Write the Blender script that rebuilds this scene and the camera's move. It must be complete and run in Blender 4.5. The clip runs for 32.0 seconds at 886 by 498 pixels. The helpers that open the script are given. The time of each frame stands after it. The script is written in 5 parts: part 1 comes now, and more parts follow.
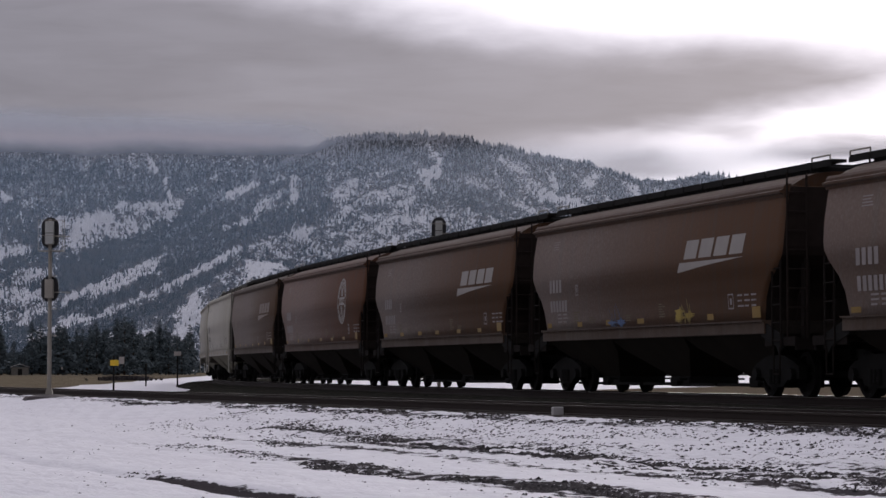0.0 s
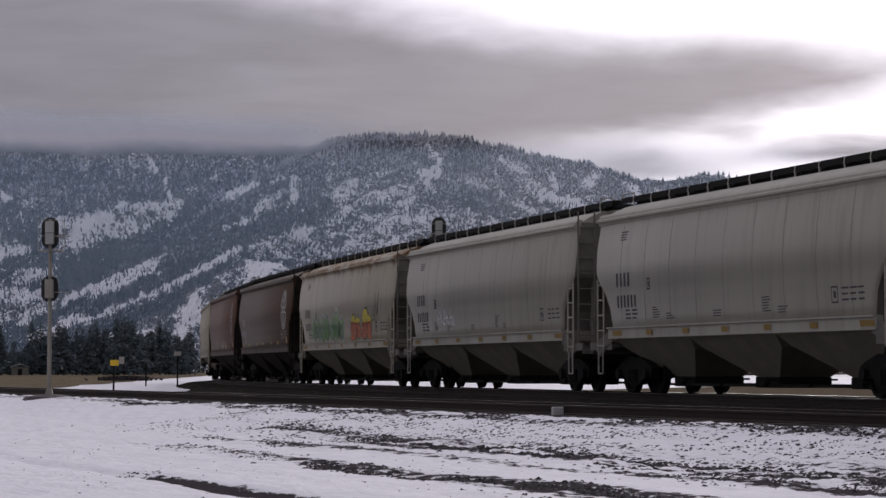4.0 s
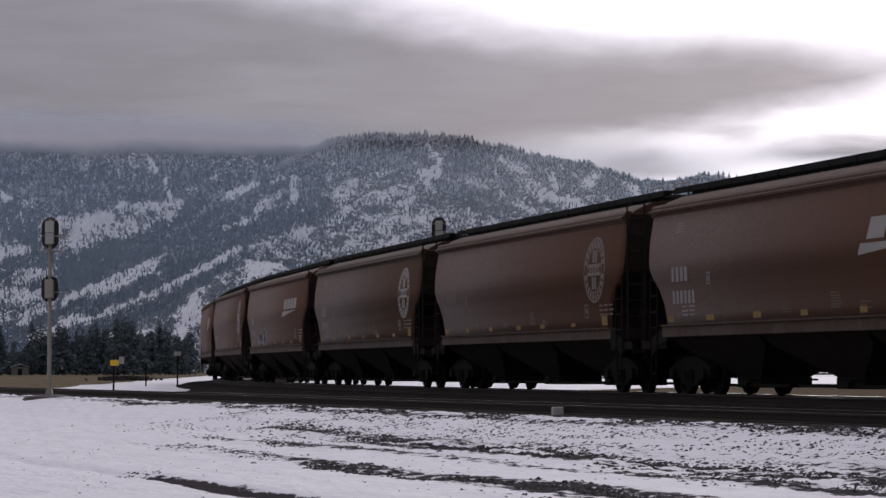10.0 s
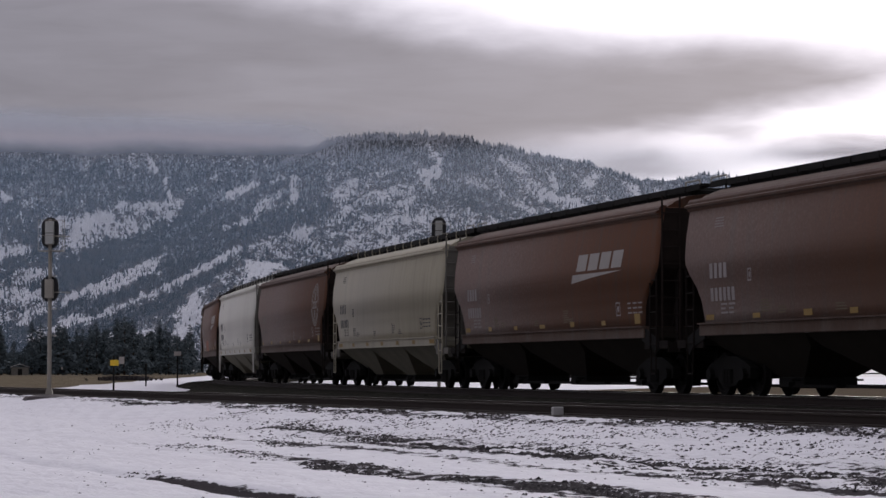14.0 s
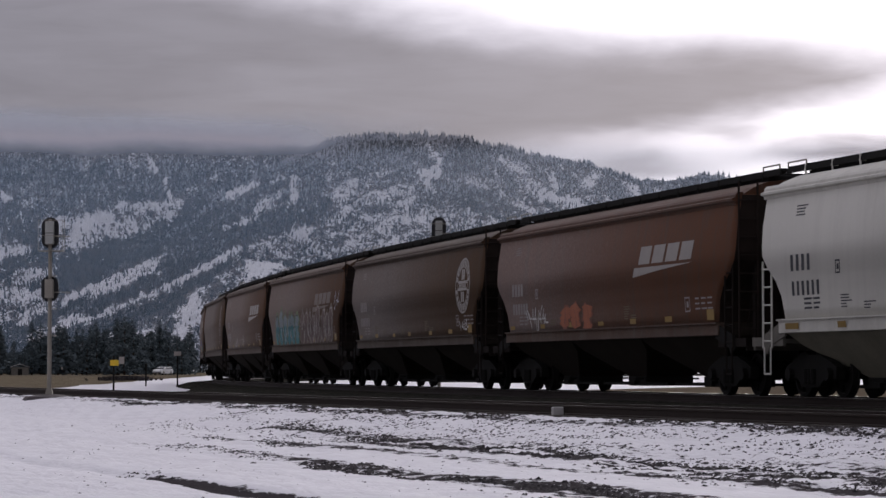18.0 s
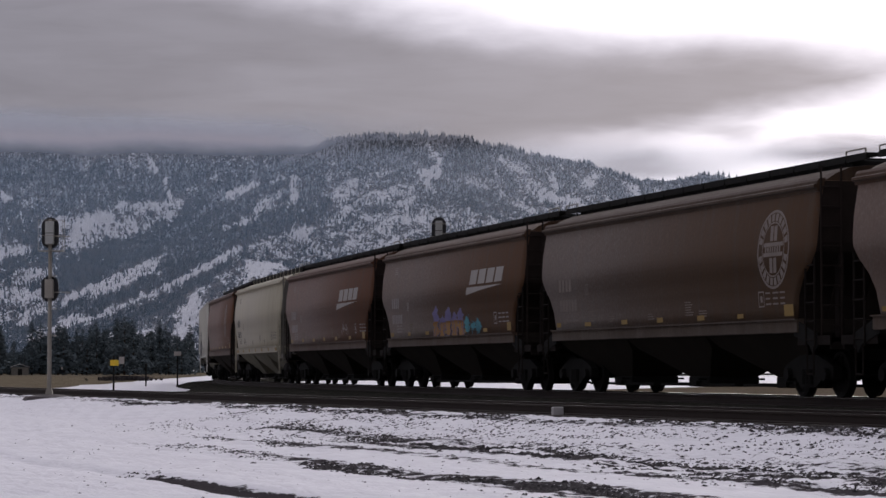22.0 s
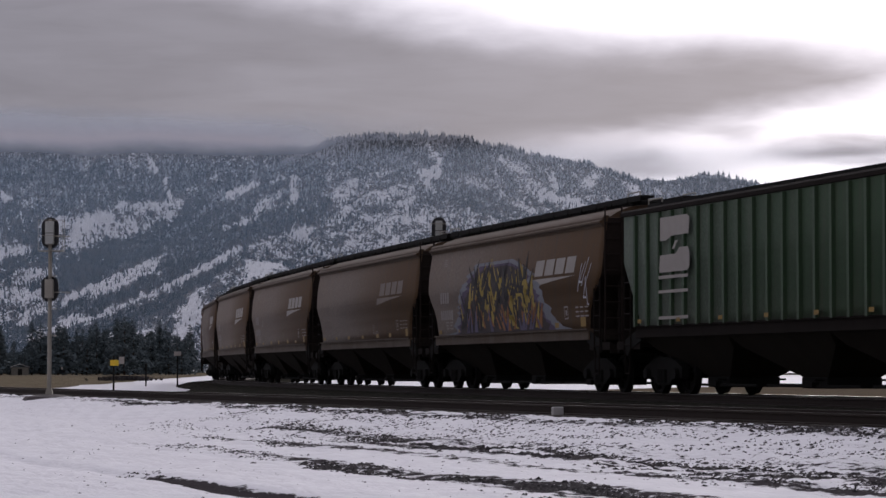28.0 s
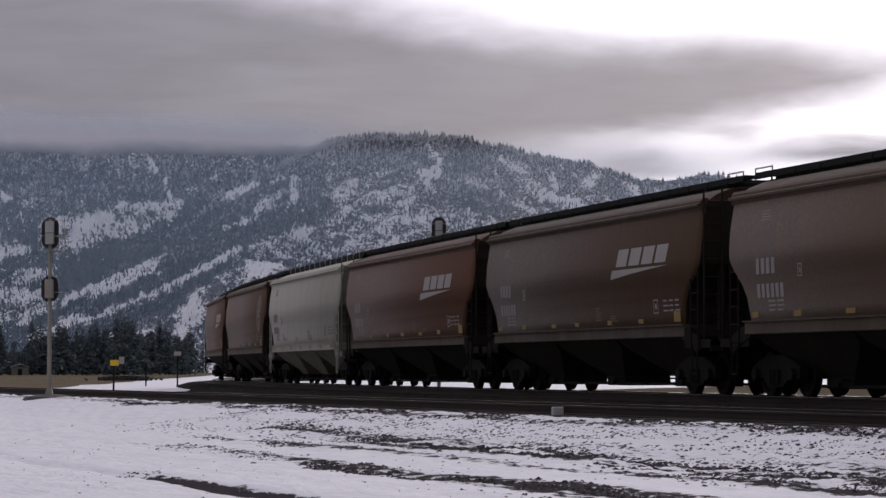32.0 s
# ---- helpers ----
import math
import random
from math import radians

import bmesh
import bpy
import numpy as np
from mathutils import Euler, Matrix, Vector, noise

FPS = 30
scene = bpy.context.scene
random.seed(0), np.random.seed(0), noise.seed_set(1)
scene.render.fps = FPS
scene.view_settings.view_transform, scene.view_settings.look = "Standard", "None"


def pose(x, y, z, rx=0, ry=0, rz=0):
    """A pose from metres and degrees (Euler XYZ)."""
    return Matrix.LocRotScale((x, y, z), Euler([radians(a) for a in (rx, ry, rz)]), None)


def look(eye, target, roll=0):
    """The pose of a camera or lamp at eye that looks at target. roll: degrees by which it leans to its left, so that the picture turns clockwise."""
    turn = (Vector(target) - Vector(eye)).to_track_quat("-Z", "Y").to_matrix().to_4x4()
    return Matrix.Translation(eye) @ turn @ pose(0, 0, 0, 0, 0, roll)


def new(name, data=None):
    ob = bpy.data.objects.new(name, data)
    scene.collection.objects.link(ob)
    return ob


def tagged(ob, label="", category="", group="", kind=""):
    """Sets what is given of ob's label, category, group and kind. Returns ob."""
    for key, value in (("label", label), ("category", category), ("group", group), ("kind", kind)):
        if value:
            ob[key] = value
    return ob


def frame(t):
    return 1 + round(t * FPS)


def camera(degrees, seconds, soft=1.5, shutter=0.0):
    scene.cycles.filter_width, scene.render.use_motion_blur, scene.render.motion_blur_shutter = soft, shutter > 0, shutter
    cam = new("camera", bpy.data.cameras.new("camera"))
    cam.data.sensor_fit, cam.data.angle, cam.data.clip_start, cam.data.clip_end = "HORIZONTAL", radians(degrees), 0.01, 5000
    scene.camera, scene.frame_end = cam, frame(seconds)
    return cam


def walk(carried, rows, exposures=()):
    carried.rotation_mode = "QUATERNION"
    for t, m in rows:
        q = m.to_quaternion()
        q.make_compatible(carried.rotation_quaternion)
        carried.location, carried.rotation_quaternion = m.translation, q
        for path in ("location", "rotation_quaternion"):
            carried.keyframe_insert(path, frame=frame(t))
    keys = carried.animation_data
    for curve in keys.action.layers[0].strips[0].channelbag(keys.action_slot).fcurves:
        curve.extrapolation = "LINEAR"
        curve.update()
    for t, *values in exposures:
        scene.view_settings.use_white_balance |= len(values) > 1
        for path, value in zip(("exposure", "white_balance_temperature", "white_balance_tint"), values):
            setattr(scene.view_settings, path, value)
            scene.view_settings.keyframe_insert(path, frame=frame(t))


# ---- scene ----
# The camera stands still on a tripod beside the line; z = 0 is the top of the main line's rails.
EYE = (0.0, 0.0, 0.534)
TILT = 2.741
cam = camera(19.81, 32.0, soft=1.5)
walk(cam, [(0.0, pose(*EYE, 90 + TILT, 0, 0)), (32.0, pose(*EYE, 90 + TILT, 0, 0))], [(0.0, 0.0, 6380, 13), (32.0, 0.0, 6380, 13)])


# ---- node helpers ----
def put(nt, kind):
    return nt.nodes.new(kind)


def feed(nt, sock, value):
    if isinstance(value, bpy.types.NodeSocket):
        nt.links.new(value, sock)
    elif value is not None:
        sock.default_value = value


def calc(nt, op, a, b=None, c=None, clamp=False):
    n = put(nt, "ShaderNodeMath")
    n.operation, n.use_clamp = op, clamp
    for i, v in enumerate((a, b, c)):
        feed(nt, n.inputs[i], v)
    return n.outputs[0]


def step(nt, v, lo, hi, to_lo=0.0, to_hi=1.0):
    n = put(nt, "ShaderNodeMapRange")
    n.interpolation_type = "SMOOTHSTEP"
    for i, x in enumerate((v, lo, hi, to_lo, to_hi)):
        feed(nt, n.inputs[i], x)
    return n.outputs[0]


def blend(nt, fac, a, b, mode="MIX"):
    n = put(nt, "ShaderNodeMix")
    n.data_type, n.blend_type = "RGBA", mode
    feed(nt, n.inputs[0], fac)
    feed(nt, n.inputs[6], (*a, 1) if isinstance(a, tuple) and len(a) == 3 else a)
    feed(nt, n.inputs[7], (*b, 1) if isinstance(b, tuple) and len(b) == 3 else b)
    return n.outputs[2]


def grain(nt, vec, scale, detail=4.0, rough=0.55, stretch=None, warp=0.0):
    if stretch:
        m = put(nt, "ShaderNodeMapping")
        feed(nt, m.inputs[0], vec)
        m.inputs["Scale"].default_value = stretch
        vec = m.outputs[0]
    n = put(nt, "ShaderNodeTexNoise")
    feed(nt, n.inputs["Vector"], vec)
    n.inputs["Scale"].default_value, n.inputs["Detail"].default_value = scale, detail
    n.inputs["Roughness"].default_value, n.inputs["Distortion"].default_value = rough, warp
    return n.outputs[0]


# ---- world: a broken overcast, bright where the low sun stands behind the cloud ----
SUN_AZ, SUN_EL = radians(13.0), radians(13.0)


def make_world():
    w = bpy.data.worlds.new("overcast")
    scene.world = w
    w.use_nodes = True
    nt = w.node_tree
    nt.nodes.clear()
    vec = put(nt, "ShaderNodeTexCoord").outputs["Generated"]
    sep = put(nt, "ShaderNodeSeparateXYZ")
    nt.links.new(vec, sep.inputs[0])
    x, y, z = sep.outputs
    az = calc(nt, "ARCTAN2", x, y)
    el = calc(nt, "ARCSINE", z)
    # flat cloud layer overhead
    low = calc(nt, "ADD", calc(nt, "MAXIMUM", z, 0.0), 0.07)
    plane = put(nt, "ShaderNodeCombineXYZ")
    feed(nt, plane.inputs[0], calc(nt, "DIVIDE", x, low))
    feed(nt, plane.inputs[1], calc(nt, "DIVIDE", y, low))
    big = grain(nt, plane.outputs[0], 0.55, 5.0, 0.5, (1.0, 0.55, 1.0), 0.3)
    fine = grain(nt, plane.outputs[0], 2.1, 5.0, 0.55, (1.0, 0.6, 1.0), 0.2)
    wob = calc(nt, "ADD", calc(nt, "MULTIPLY", calc(nt, "SUBTRACT", big, 0.5), 0.05), calc(nt, "MULTIPLY", calc(nt, "SUBTRACT", fine, 0.5), 0.022))
    # thin cloud towards the sun: the break in the deck
    el_w = calc(nt, "ADD", el, wob)
    rim = calc(nt, "ADD", calc(nt, "MULTIPLY", az, 0.13), calc(nt, "MULTIPLY", el_w, 1.0))
    upper = step(nt, rim, 0.127, 0.170)
    flat = put(nt, "ShaderNodeCombineXYZ")
    feed(nt, flat.inputs[0], az)
    feed(nt, flat.inputs[1], calc(nt, "MULTIPLY", el, 3.2))
    rags = grain(nt, flat.outputs[0], 22.0, 3.5, 0.5, None, 0.4)
    el_l = calc(nt, "ADD", el, calc(nt, "MULTIPLY", calc(nt, "SUBTRACT", rags, 0.5), 0.016))
    lower_line = calc(nt, "MAXIMUM", calc(nt, "MULTIPLY_ADD", az, 0.225, 0.0715), 0.0880)
    lower = calc(nt, "MULTIPLY", step(nt, calc(nt, "SUBTRACT", lower_line, el_l), -0.011, 0.012), step(nt, az, -0.01, 0.10, 0.0, 1.0))
    # torn grey wisps drifting under the break
    for at, high, wide, tall, much in ((0.076, 0.0795, 0.036, 0.0066, 0.85), (0.158, 0.0858, 0.042, 0.0060, 1.0), (0.29, 0.082, 0.06, 0.006, 0.8), (0.115, 0.0940, 0.016, 0.0030, 0.5)):
        u = calc(nt, "DIVIDE", calc(nt, "SUBTRACT", az, at), wide)
        v = calc(nt, "DIVIDE", calc(nt, "SUBTRACT", el_l, high), tall)
        puff = calc(nt, "POWER", 2.718, calc(nt, "MULTIPLY", calc(nt, "ADD", calc(nt, "MULTIPLY", u, u), calc(nt, "MULTIPLY", v, v)), -1.0))
        lower = calc(nt, "MULTIPLY", lower, calc(nt, "SUBTRACT", 1.0, calc(nt, "MULTIPLY", puff, much)))
    away = calc(nt, "ADD", calc(nt, "POWER", calc(nt, "SUBTRACT", az, SUN_AZ), 2.0), calc(nt, "POWER", calc(nt, "SUBTRACT", el, SUN_EL), 2.0))
    near = calc(nt, "POWER", 2.718, calc(nt, "MULTIPLY", away, -2.2))
    gap = calc(nt, "MULTIPLY", calc(nt, "MAXIMUM", upper, calc(nt, "MULTIPLY", lower, 0.68)), near)
    deck = calc(nt, "MULTIPLY_ADD", big, 0.18, 0.190)
    deck = calc(nt, "ADD", deck, calc(nt, "MULTIPLY", step(nt, el, 0.14, 0.9), 0.30))
    deck = calc(nt, "ADD", deck, calc(nt, "MULTIPLY", calc(nt, "SUBTRACT", calc(nt, "ADD", calc(nt, "MULTIPLY", fine, 0.5), calc(nt, "MULTIPLY", rags, 0.5)), 0.5), 0.12))
    # faint level streaks along the underside of the deck
    level = put(nt, "ShaderNodeCombineXYZ")
    feed(nt, level.inputs[0], az)
    feed(nt, level.inputs[1], calc(nt, "MULTIPLY", el, 7.0))
    streaks = grain(nt, level.outputs[0], 9.0, 5.0, 0.6, None, 0.6)
    deck = calc(nt, "ADD", deck, calc(nt, "MULTIPLY", calc(nt, "SUBTRACT", streaks, 0.5), 0.13))
    glow = calc(nt, "POWER", 2.718, calc(nt, "MULTIPLY", away, -35.0))
    deck = calc(nt, "ADD", deck, calc(nt, "MULTIPLY", glow, 0.16))
    lit = blend(nt, gap, (0.942, 0.925, 1.075), (1.0, 0.948, 0.905))
    power = calc(nt, "ADD", deck, calc(nt, "MULTIPLY", gap, 1.95))
    cloud = put(nt, "ShaderNodeVectorMath")
    cloud.operation = "SCALE"
    nt.links.new(lit, cloud.inputs[0])
    nt.links.new(power, cloud.inputs["Scale"])
    sky = put(nt, "ShaderNodeTexSky")
    sky.sky_type, sky.sun_disc, sky.sun_elevation, sky.sun_rotation, sky.dust_density = "NISHITA", False, SUN_EL, SUN_AZ, 3.0
    bg_sky, bg_cloud = put(nt, "ShaderNodeBackground"), put(nt, "ShaderNodeBackground")
    nt.links.new(sky.outputs[0], bg_sky.inputs[0])
    bg_sky.inputs[1].default_value = 0.03
    nt.links.new(cloud.outputs[0], bg_cloud.inputs[0])
    bg_cloud.inputs[1].default_value = 1.0
    mix = put(nt, "ShaderNodeMixShader")
    mix.inputs[0].default_value = 0.95
    nt.links.new(bg_sky.outputs[0], mix.inputs[1])
    nt.links.new(bg_cloud.outputs[0], mix.inputs[2])
    out = put(nt, "ShaderNodeOutputWorld")
    nt.links.new(mix.outputs[0], out.inputs[0])


make_world()
sun = new("sun", bpy.data.lights.new("sun", "SUN"))
sun.data.energy, sun.data.angle, sun.data.color = 1.0, radians(18), (1.0, 0.94, 0.90)
sun.matrix_world = look((0, 0, 0), (-math.sin(SUN_AZ) * math.cos(SUN_EL), -math.cos(SUN_AZ) * math.cos(SUN_EL), -math.sin(SUN_EL)))


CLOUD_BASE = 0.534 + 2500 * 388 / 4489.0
SIDE_X, SIDE_Y, SIDE_TURN = 0.18, 50.8, 0.385   # near rail of the side track, and its bearing


# ---- materials ----
def material(name, rough=0.7, metal=0.0, spec=0.3):
    m = bpy.data.materials.new(name)
    m.use_nodes = True
    nt = m.node_tree
    b = nt.nodes["Principled BSDF"]
    b.inputs["Roughness"].default_value, b.inputs["Metallic"].default_value = rough, metal
    b.inputs["Specular IOR Level"].default_value = spec
    return m, nt, b


def bumped(nt, b, height, strength=0.4, dist=0.02):
    n = put(nt, "ShaderNodeBump")
    n.inputs["Strength"].default_value, n.inputs["Distance"].default_value = strength, dist
    nt.links.new(height, n.inputs["Height"])
    nt.links.new(n.outputs[0], b.inputs["Normal"])


def own(nt):
    return put(nt, "ShaderNodeTexCoord").outputs["Object"]


def place(nt):
    return put(nt, "ShaderNodeNewGeometry").outputs["Position"]


def plain(name, color, rough=0.6, metal=0.0, vary=0.35, scale=3.0, spec=0.3):
    m, nt, b = material(name, rough, metal, spec)
    a = grain(nt, own(nt), scale, 5.0)
    c = grain(nt, own(nt), scale * 9, 3.0)
    f = calc(nt, "ADD", calc(nt, "MULTIPLY", a, 0.7), calc(nt, "MULTIPLY", c, 0.3))
    dark, light = tuple(v * (1 - vary) for v in color), tuple(min(1, v * (1 + vary)) for v in color)
    nt.links.new(blend(nt, f, dark, light), b.inputs["Base Color"])
    bumped(nt, b, c, 0.15, 0.01)
    return m


def paint(name, color, rust=0.0, dirt=0.5, rough=0.52):
    """Weathered car paint: sun-bleached, streaked from the eaves down, grimy along the sill."""
    m, nt, b = material(name, rough, 0.0, 0.22)
    # sheen greys the paint at grazing angles, in place of reflected sky
    b.inputs["Sheen Weight"].default_value, b.inputs["Sheen Roughness"].default_value = 0.09, 0.45
    vec = own(nt)
    sep = put(nt, "ShaderNodeSeparateXYZ")
    nt.links.new(vec, sep.inputs[0])
    sheets = grain(nt, vec, 1.0, 2.0, 0.4, (0.45, 0.3, 0.12))
    streak = grain(nt, vec, 3.0, 6.0, 0.65, (1.3, 1.0, 0.06))
    speck = grain(nt, vec, 14.0, 5.0, 0.65)
    info = put(nt, "ShaderNodeObjectInfo").outputs["Random"]
    col = blend(nt, sheets, tuple(v * 0.86 for v in color), tuple(min(1, v * 1.14) for v in color))
    grey = sum(color) / 3
    col = blend(nt, calc(nt, "MULTIPLY", step(nt, speck, 0.42, 0.72), 0.25), col, (grey * 1.3 + 0.02, grey * 1.25 + 0.02, grey * 1.2 + 0.02))
    low = step(nt, sep.outputs[2], 2.5, 1.3)
    grime_and_shade = calc(nt, "MULTIPLY", calc(nt, "ADD", calc(nt, "MULTIPLY", step(nt, streak, 0.46, 0.68), 0.75), calc(nt, "MULTIPLY", low, 0.45)), dirt)
    col = blend(nt, grime_and_shade, col, (0.077, 0.061, 0.046))
    dust = calc(nt, "MULTIPLY", step(nt, calc(nt, "ADD", sep.outputs[2], calc(nt, "MULTIPLY", speck, 0.5)), 2.05, 1.55), step(nt, grain(nt, vec, 1.2, 4.0, 0.6, (1.0, 1.0, 0.4)), 0.4, 0.65))
    col = blend(nt, calc(nt, "MULTIPLY", dust, 0.20), col, (0.175, 0.15, 0.120))
    if rust:
        top = step(nt, calc(nt, "ADD", sep.outputs[2], calc(nt, "MULTIPLY", calc(nt, "SUBTRACT", streak, 0.5), 0.9)), 3.75, 4.15)
        amount = calc(nt, "MULTIPLY", calc(nt, "MULTIPLY", top, step(nt, grain(nt, vec, 1.1, 4.0, 0.6, (1.0, 1.0, 0.5)), 0.38, 0.55)), rust)
        col = blend(nt, amount, col, (0.17, 0.092, 0.030))
    nt.links.new(col, b.inputs["Base Color"])
    nt.links.new(step(nt, speck, 0.2, 0.8, rough - 0.08, rough + 0.22), b.inputs["Roughness"])
    bumped(nt, b, calc(nt, "ADD", calc(nt, "MULTIPLY", sheets, 0.4), calc(nt, "MULTIPLY", speck, 0.03)), 0.3, 0.03)
    return m


def stone(name, dark, light, scale=22.0, snow=0.0, bump=0.06):
    m, nt, b = material(name, 1.0, 0.0, 0.0)
    vec = place(nt)
    v = put(nt, "ShaderNodeTexVoronoi")
    nt.links.new(vec, v.inputs["Vector"])
    v.inputs["Scale"].default_value = scale
    big = grain(nt, vec, 0.7, 4.0)
    col = blend(nt, v.outputs["Color"], dark, light)
    col = blend(nt, calc(nt, "MULTIPLY", big, 0.45), col, tuple(0.6 * a for a in dark))
    if snow:
        dust = step(nt, calc(nt, "ADD", grain(nt, vec, 1.6, 6.0, 0.65), calc(nt, "MULTIPLY", big, 0.3)), 0.72 - snow, 0.8 - snow)
        col = blend(nt, dust, col, (0.78, 0.79, 0.84))
    nt.links.new(col, b.inputs["Base Color"])
    bumped(nt, b, v.outputs["Distance"], 0.8, bump)
    return m


def snow_ground():
    """Trampled, wind-packed snow with thin spots where gravel and dead grass come through."""
    m, nt, b = material("snow_ground", 0.75, 0.0, 0.25)
    vec = place(nt)
    sep = put(nt, "ShaderNodeSeparateXYZ")
    nt.links.new(vec, sep.inputs[0])
    # distance from the near rail of the side track, and way along it
    cs, sn = math.cos(SIDE_TURN), math.sin(SIDE_TURN)
    off = calc(nt, "ADD", calc(nt, "MULTIPLY", calc(nt, "SUBTRACT", sep.outputs[0], SIDE_X), -cs), calc(nt, "MULTIPLY", calc(nt, "SUBTRACT", sep.outputs[1], SIDE_Y), -sn))
    along = calc(nt, "ADD", calc(nt, "MULTIPLY", sep.outputs[0], -sn), calc(nt, "MULTIPLY", sep.outputs[1], cs))
    lane = put(nt, "ShaderNodeCombineXYZ")
    nt.links.new(off, lane.inputs[0])
    nt.links.new(along, lane.inputs[1])
    lv = lane.outputs[0]
    patch = grain(nt, lv, 0.55, 6.0, 0.62, (1.0, 0.22, 1.0), 0.4)
    # dark flecks: gravel, and the shaded sides of snow lumps put into colour
    bits = grain(nt, lv, 5.5, 6.0, 0.7, (1.0, 0.5, 1.0), 0.6)
    def band(at, wide):
        d = calc(nt, "DIVIDE", calc(nt, "SUBTRACT", off, at), wide)
        return calc(nt, "POWER", 2.718, calc(nt, "MULTIPLY", calc(nt, "MULTIPLY", d, d), -1.0))
    bare = calc(nt, "ADD", calc(nt, "MULTIPLY", band(1.15, 0.40), 0.20), calc(nt, "MULTIPLY", band(3.0, 2.0), 0.075))
    for at, wide, amount, far_end, near_end in ((4.7, 0.42, 0.22, 46.0, 38.0), (3.7, 0.5, 0.14, 52.0, 42.0), (5.6, 0.4, 0.10, 30.0, 25.0), (7.75, 0.36, 0.25, 40.0, 31.0), (8.3, 0.3, 0.20, 29.0, 26.0), (10.65, 0.26, 0.62, 33.0, 31.0), (5.7, 0.28, 0.24, 48.5, 46.0), (7.4, 0.22, 0.20, 46.0, 43.0)):
        bare = calc(nt, "ADD", bare, calc(nt, "MULTIPLY", band(at, wide), step(nt, along, far_end, near_end, 0.0, amount)))
    bare = calc(nt, "ADD", bare, calc(nt, "MULTIPLY", calc(nt, "SUBTRACT", patch, 0.5), 0.42))
    bare = calc(nt, "ADD", bare, calc(nt, "MULTIPLY", calc(nt, "SUBTRACT", bits, 0.5), 0.85))
    thin = step(nt, bare, 0.20, 0.265)
    fine = grain(nt, vec, 30.0, 4.0, 0.7)
    soil = blend(nt, fine, (0.014, 0.012, 0.013), (0.10, 0.09, 0.092))
    white = blend(nt, grain(nt, vec, 1.7, 5.0), (0.57, 0.56, 0.585), (0.72, 0.71, 0.73))
    near_white = blend(nt, thin, white, soil)
    # the valley floor beyond the tracks: stubble showing through
    far = step(nt, sep.outputs[1], 300.0, 500.0)
    stubble = step(nt, grain(nt, vec, 0.05, 5.0, 0.6, (1.0, 0.25, 1.0)), 0.45, 0.6)
    col = blend(nt, calc(nt, "MULTIPLY", far, calc(nt, "MULTIPLY", stubble, 0.7)), near_white, (0.30, 0.24, 0.16))
    nt.links.new(col, b.inputs["Base Color"])
    nt.links.new(step(nt, thin, 0.0, 1.0, 0.2, 0.0), b.inputs["Specular IOR Level"])
    lumps = calc(nt, "ADD", calc(nt, "MULTIPLY", grain(nt, lv, 2.2, 5.0, 0.6, (1.0, 0.45, 1.0)), 1.0), calc(nt, "MULTIPLY", thin, -0.25))
    bumped(nt, b, lumps, 0.7, 0.14)
    return m


def mountain_rock(name, tree, bias):
    """Snow-dusted rock: ribs and gullies run down from the summit, snow lies between them."""
    m, nt, b = material(name, 0.95, 0.0, 0.1)
    vec = place(nt)
    sep = put(nt, "ShaderNodeSeparateXYZ")
    nt.links.new(vec, sep.inputs[0])
    # fall-line coordinates round the summit: metres across and metres down
    side, down = calc(nt, "ADD", sep.outputs[0], 40.0), calc(nt, "SUBTRACT", 520.0, sep.outputs[2])
    across = calc(nt, "MULTIPLY", calc(nt, "ARCTAN2", side, down), 260.0)
    fall = calc(nt, "SQRT", calc(nt, "ADD", calc(nt, "MULTIPLY", side, side), calc(nt, "MULTIPLY", down, down)))
    polar = put(nt, "ShaderNodeCombineXYZ")
    nt.links.new(across, polar.inputs[0])
    nt.links.new(fall, polar.inputs[1])
    ribs = grain(nt, polar.outputs[0], 0.055, 6.0, 0.68, (1.0, 0.40, 1.0), 1.4)
    ledges = grain(nt, polar.outputs[0], 0.085, 6.0, 0.72, (0.45, 1.0, 1.0), 1.8)
    n2 = grain(nt, vec, 0.06, 8.0, 0.78, (1.0, 0.4, 0.9), 0.8)
    chips = grain(nt, vec, 0.22, 4.0, 0.75, (1.0, 0.4, 0.9), 0.5)
    trees = grain(nt, vec, 0.34, 3.0, 0.7, (1.0, 0.3, 0.42), 0.3)
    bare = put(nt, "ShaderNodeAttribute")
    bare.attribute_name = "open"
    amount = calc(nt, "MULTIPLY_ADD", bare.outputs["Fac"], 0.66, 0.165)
    for tex, k in ((ribs, 0.6), (ledges, 1.4), (n2, 0.6), (chips, 1.0), (trees, 1.0)):
        amount = calc(nt, "ADD", amount, calc(nt, "MULTIPLY", calc(nt, "SUBTRACT", tex, 0.5), k))
    snow = step(nt, amount, 0.43 - bias, 0.53 - bias)
    rock = blend(nt, calc(nt, "MULTIPLY", step(nt, chips, 0.3, 0.7), calc(nt, "ADD", bare.outputs["Fac"], 0.3)), tree, (0.25, 0.215, 0.20))
    nt.links.new(blend(nt, snow, rock, (0.76, 0.75, 0.75)), b.inputs["Base Color"])
    bumped(nt, b, calc(nt, "ADD", calc(nt, "ADD", ribs, ledges), n2), 0.6, 8.0)
    return m


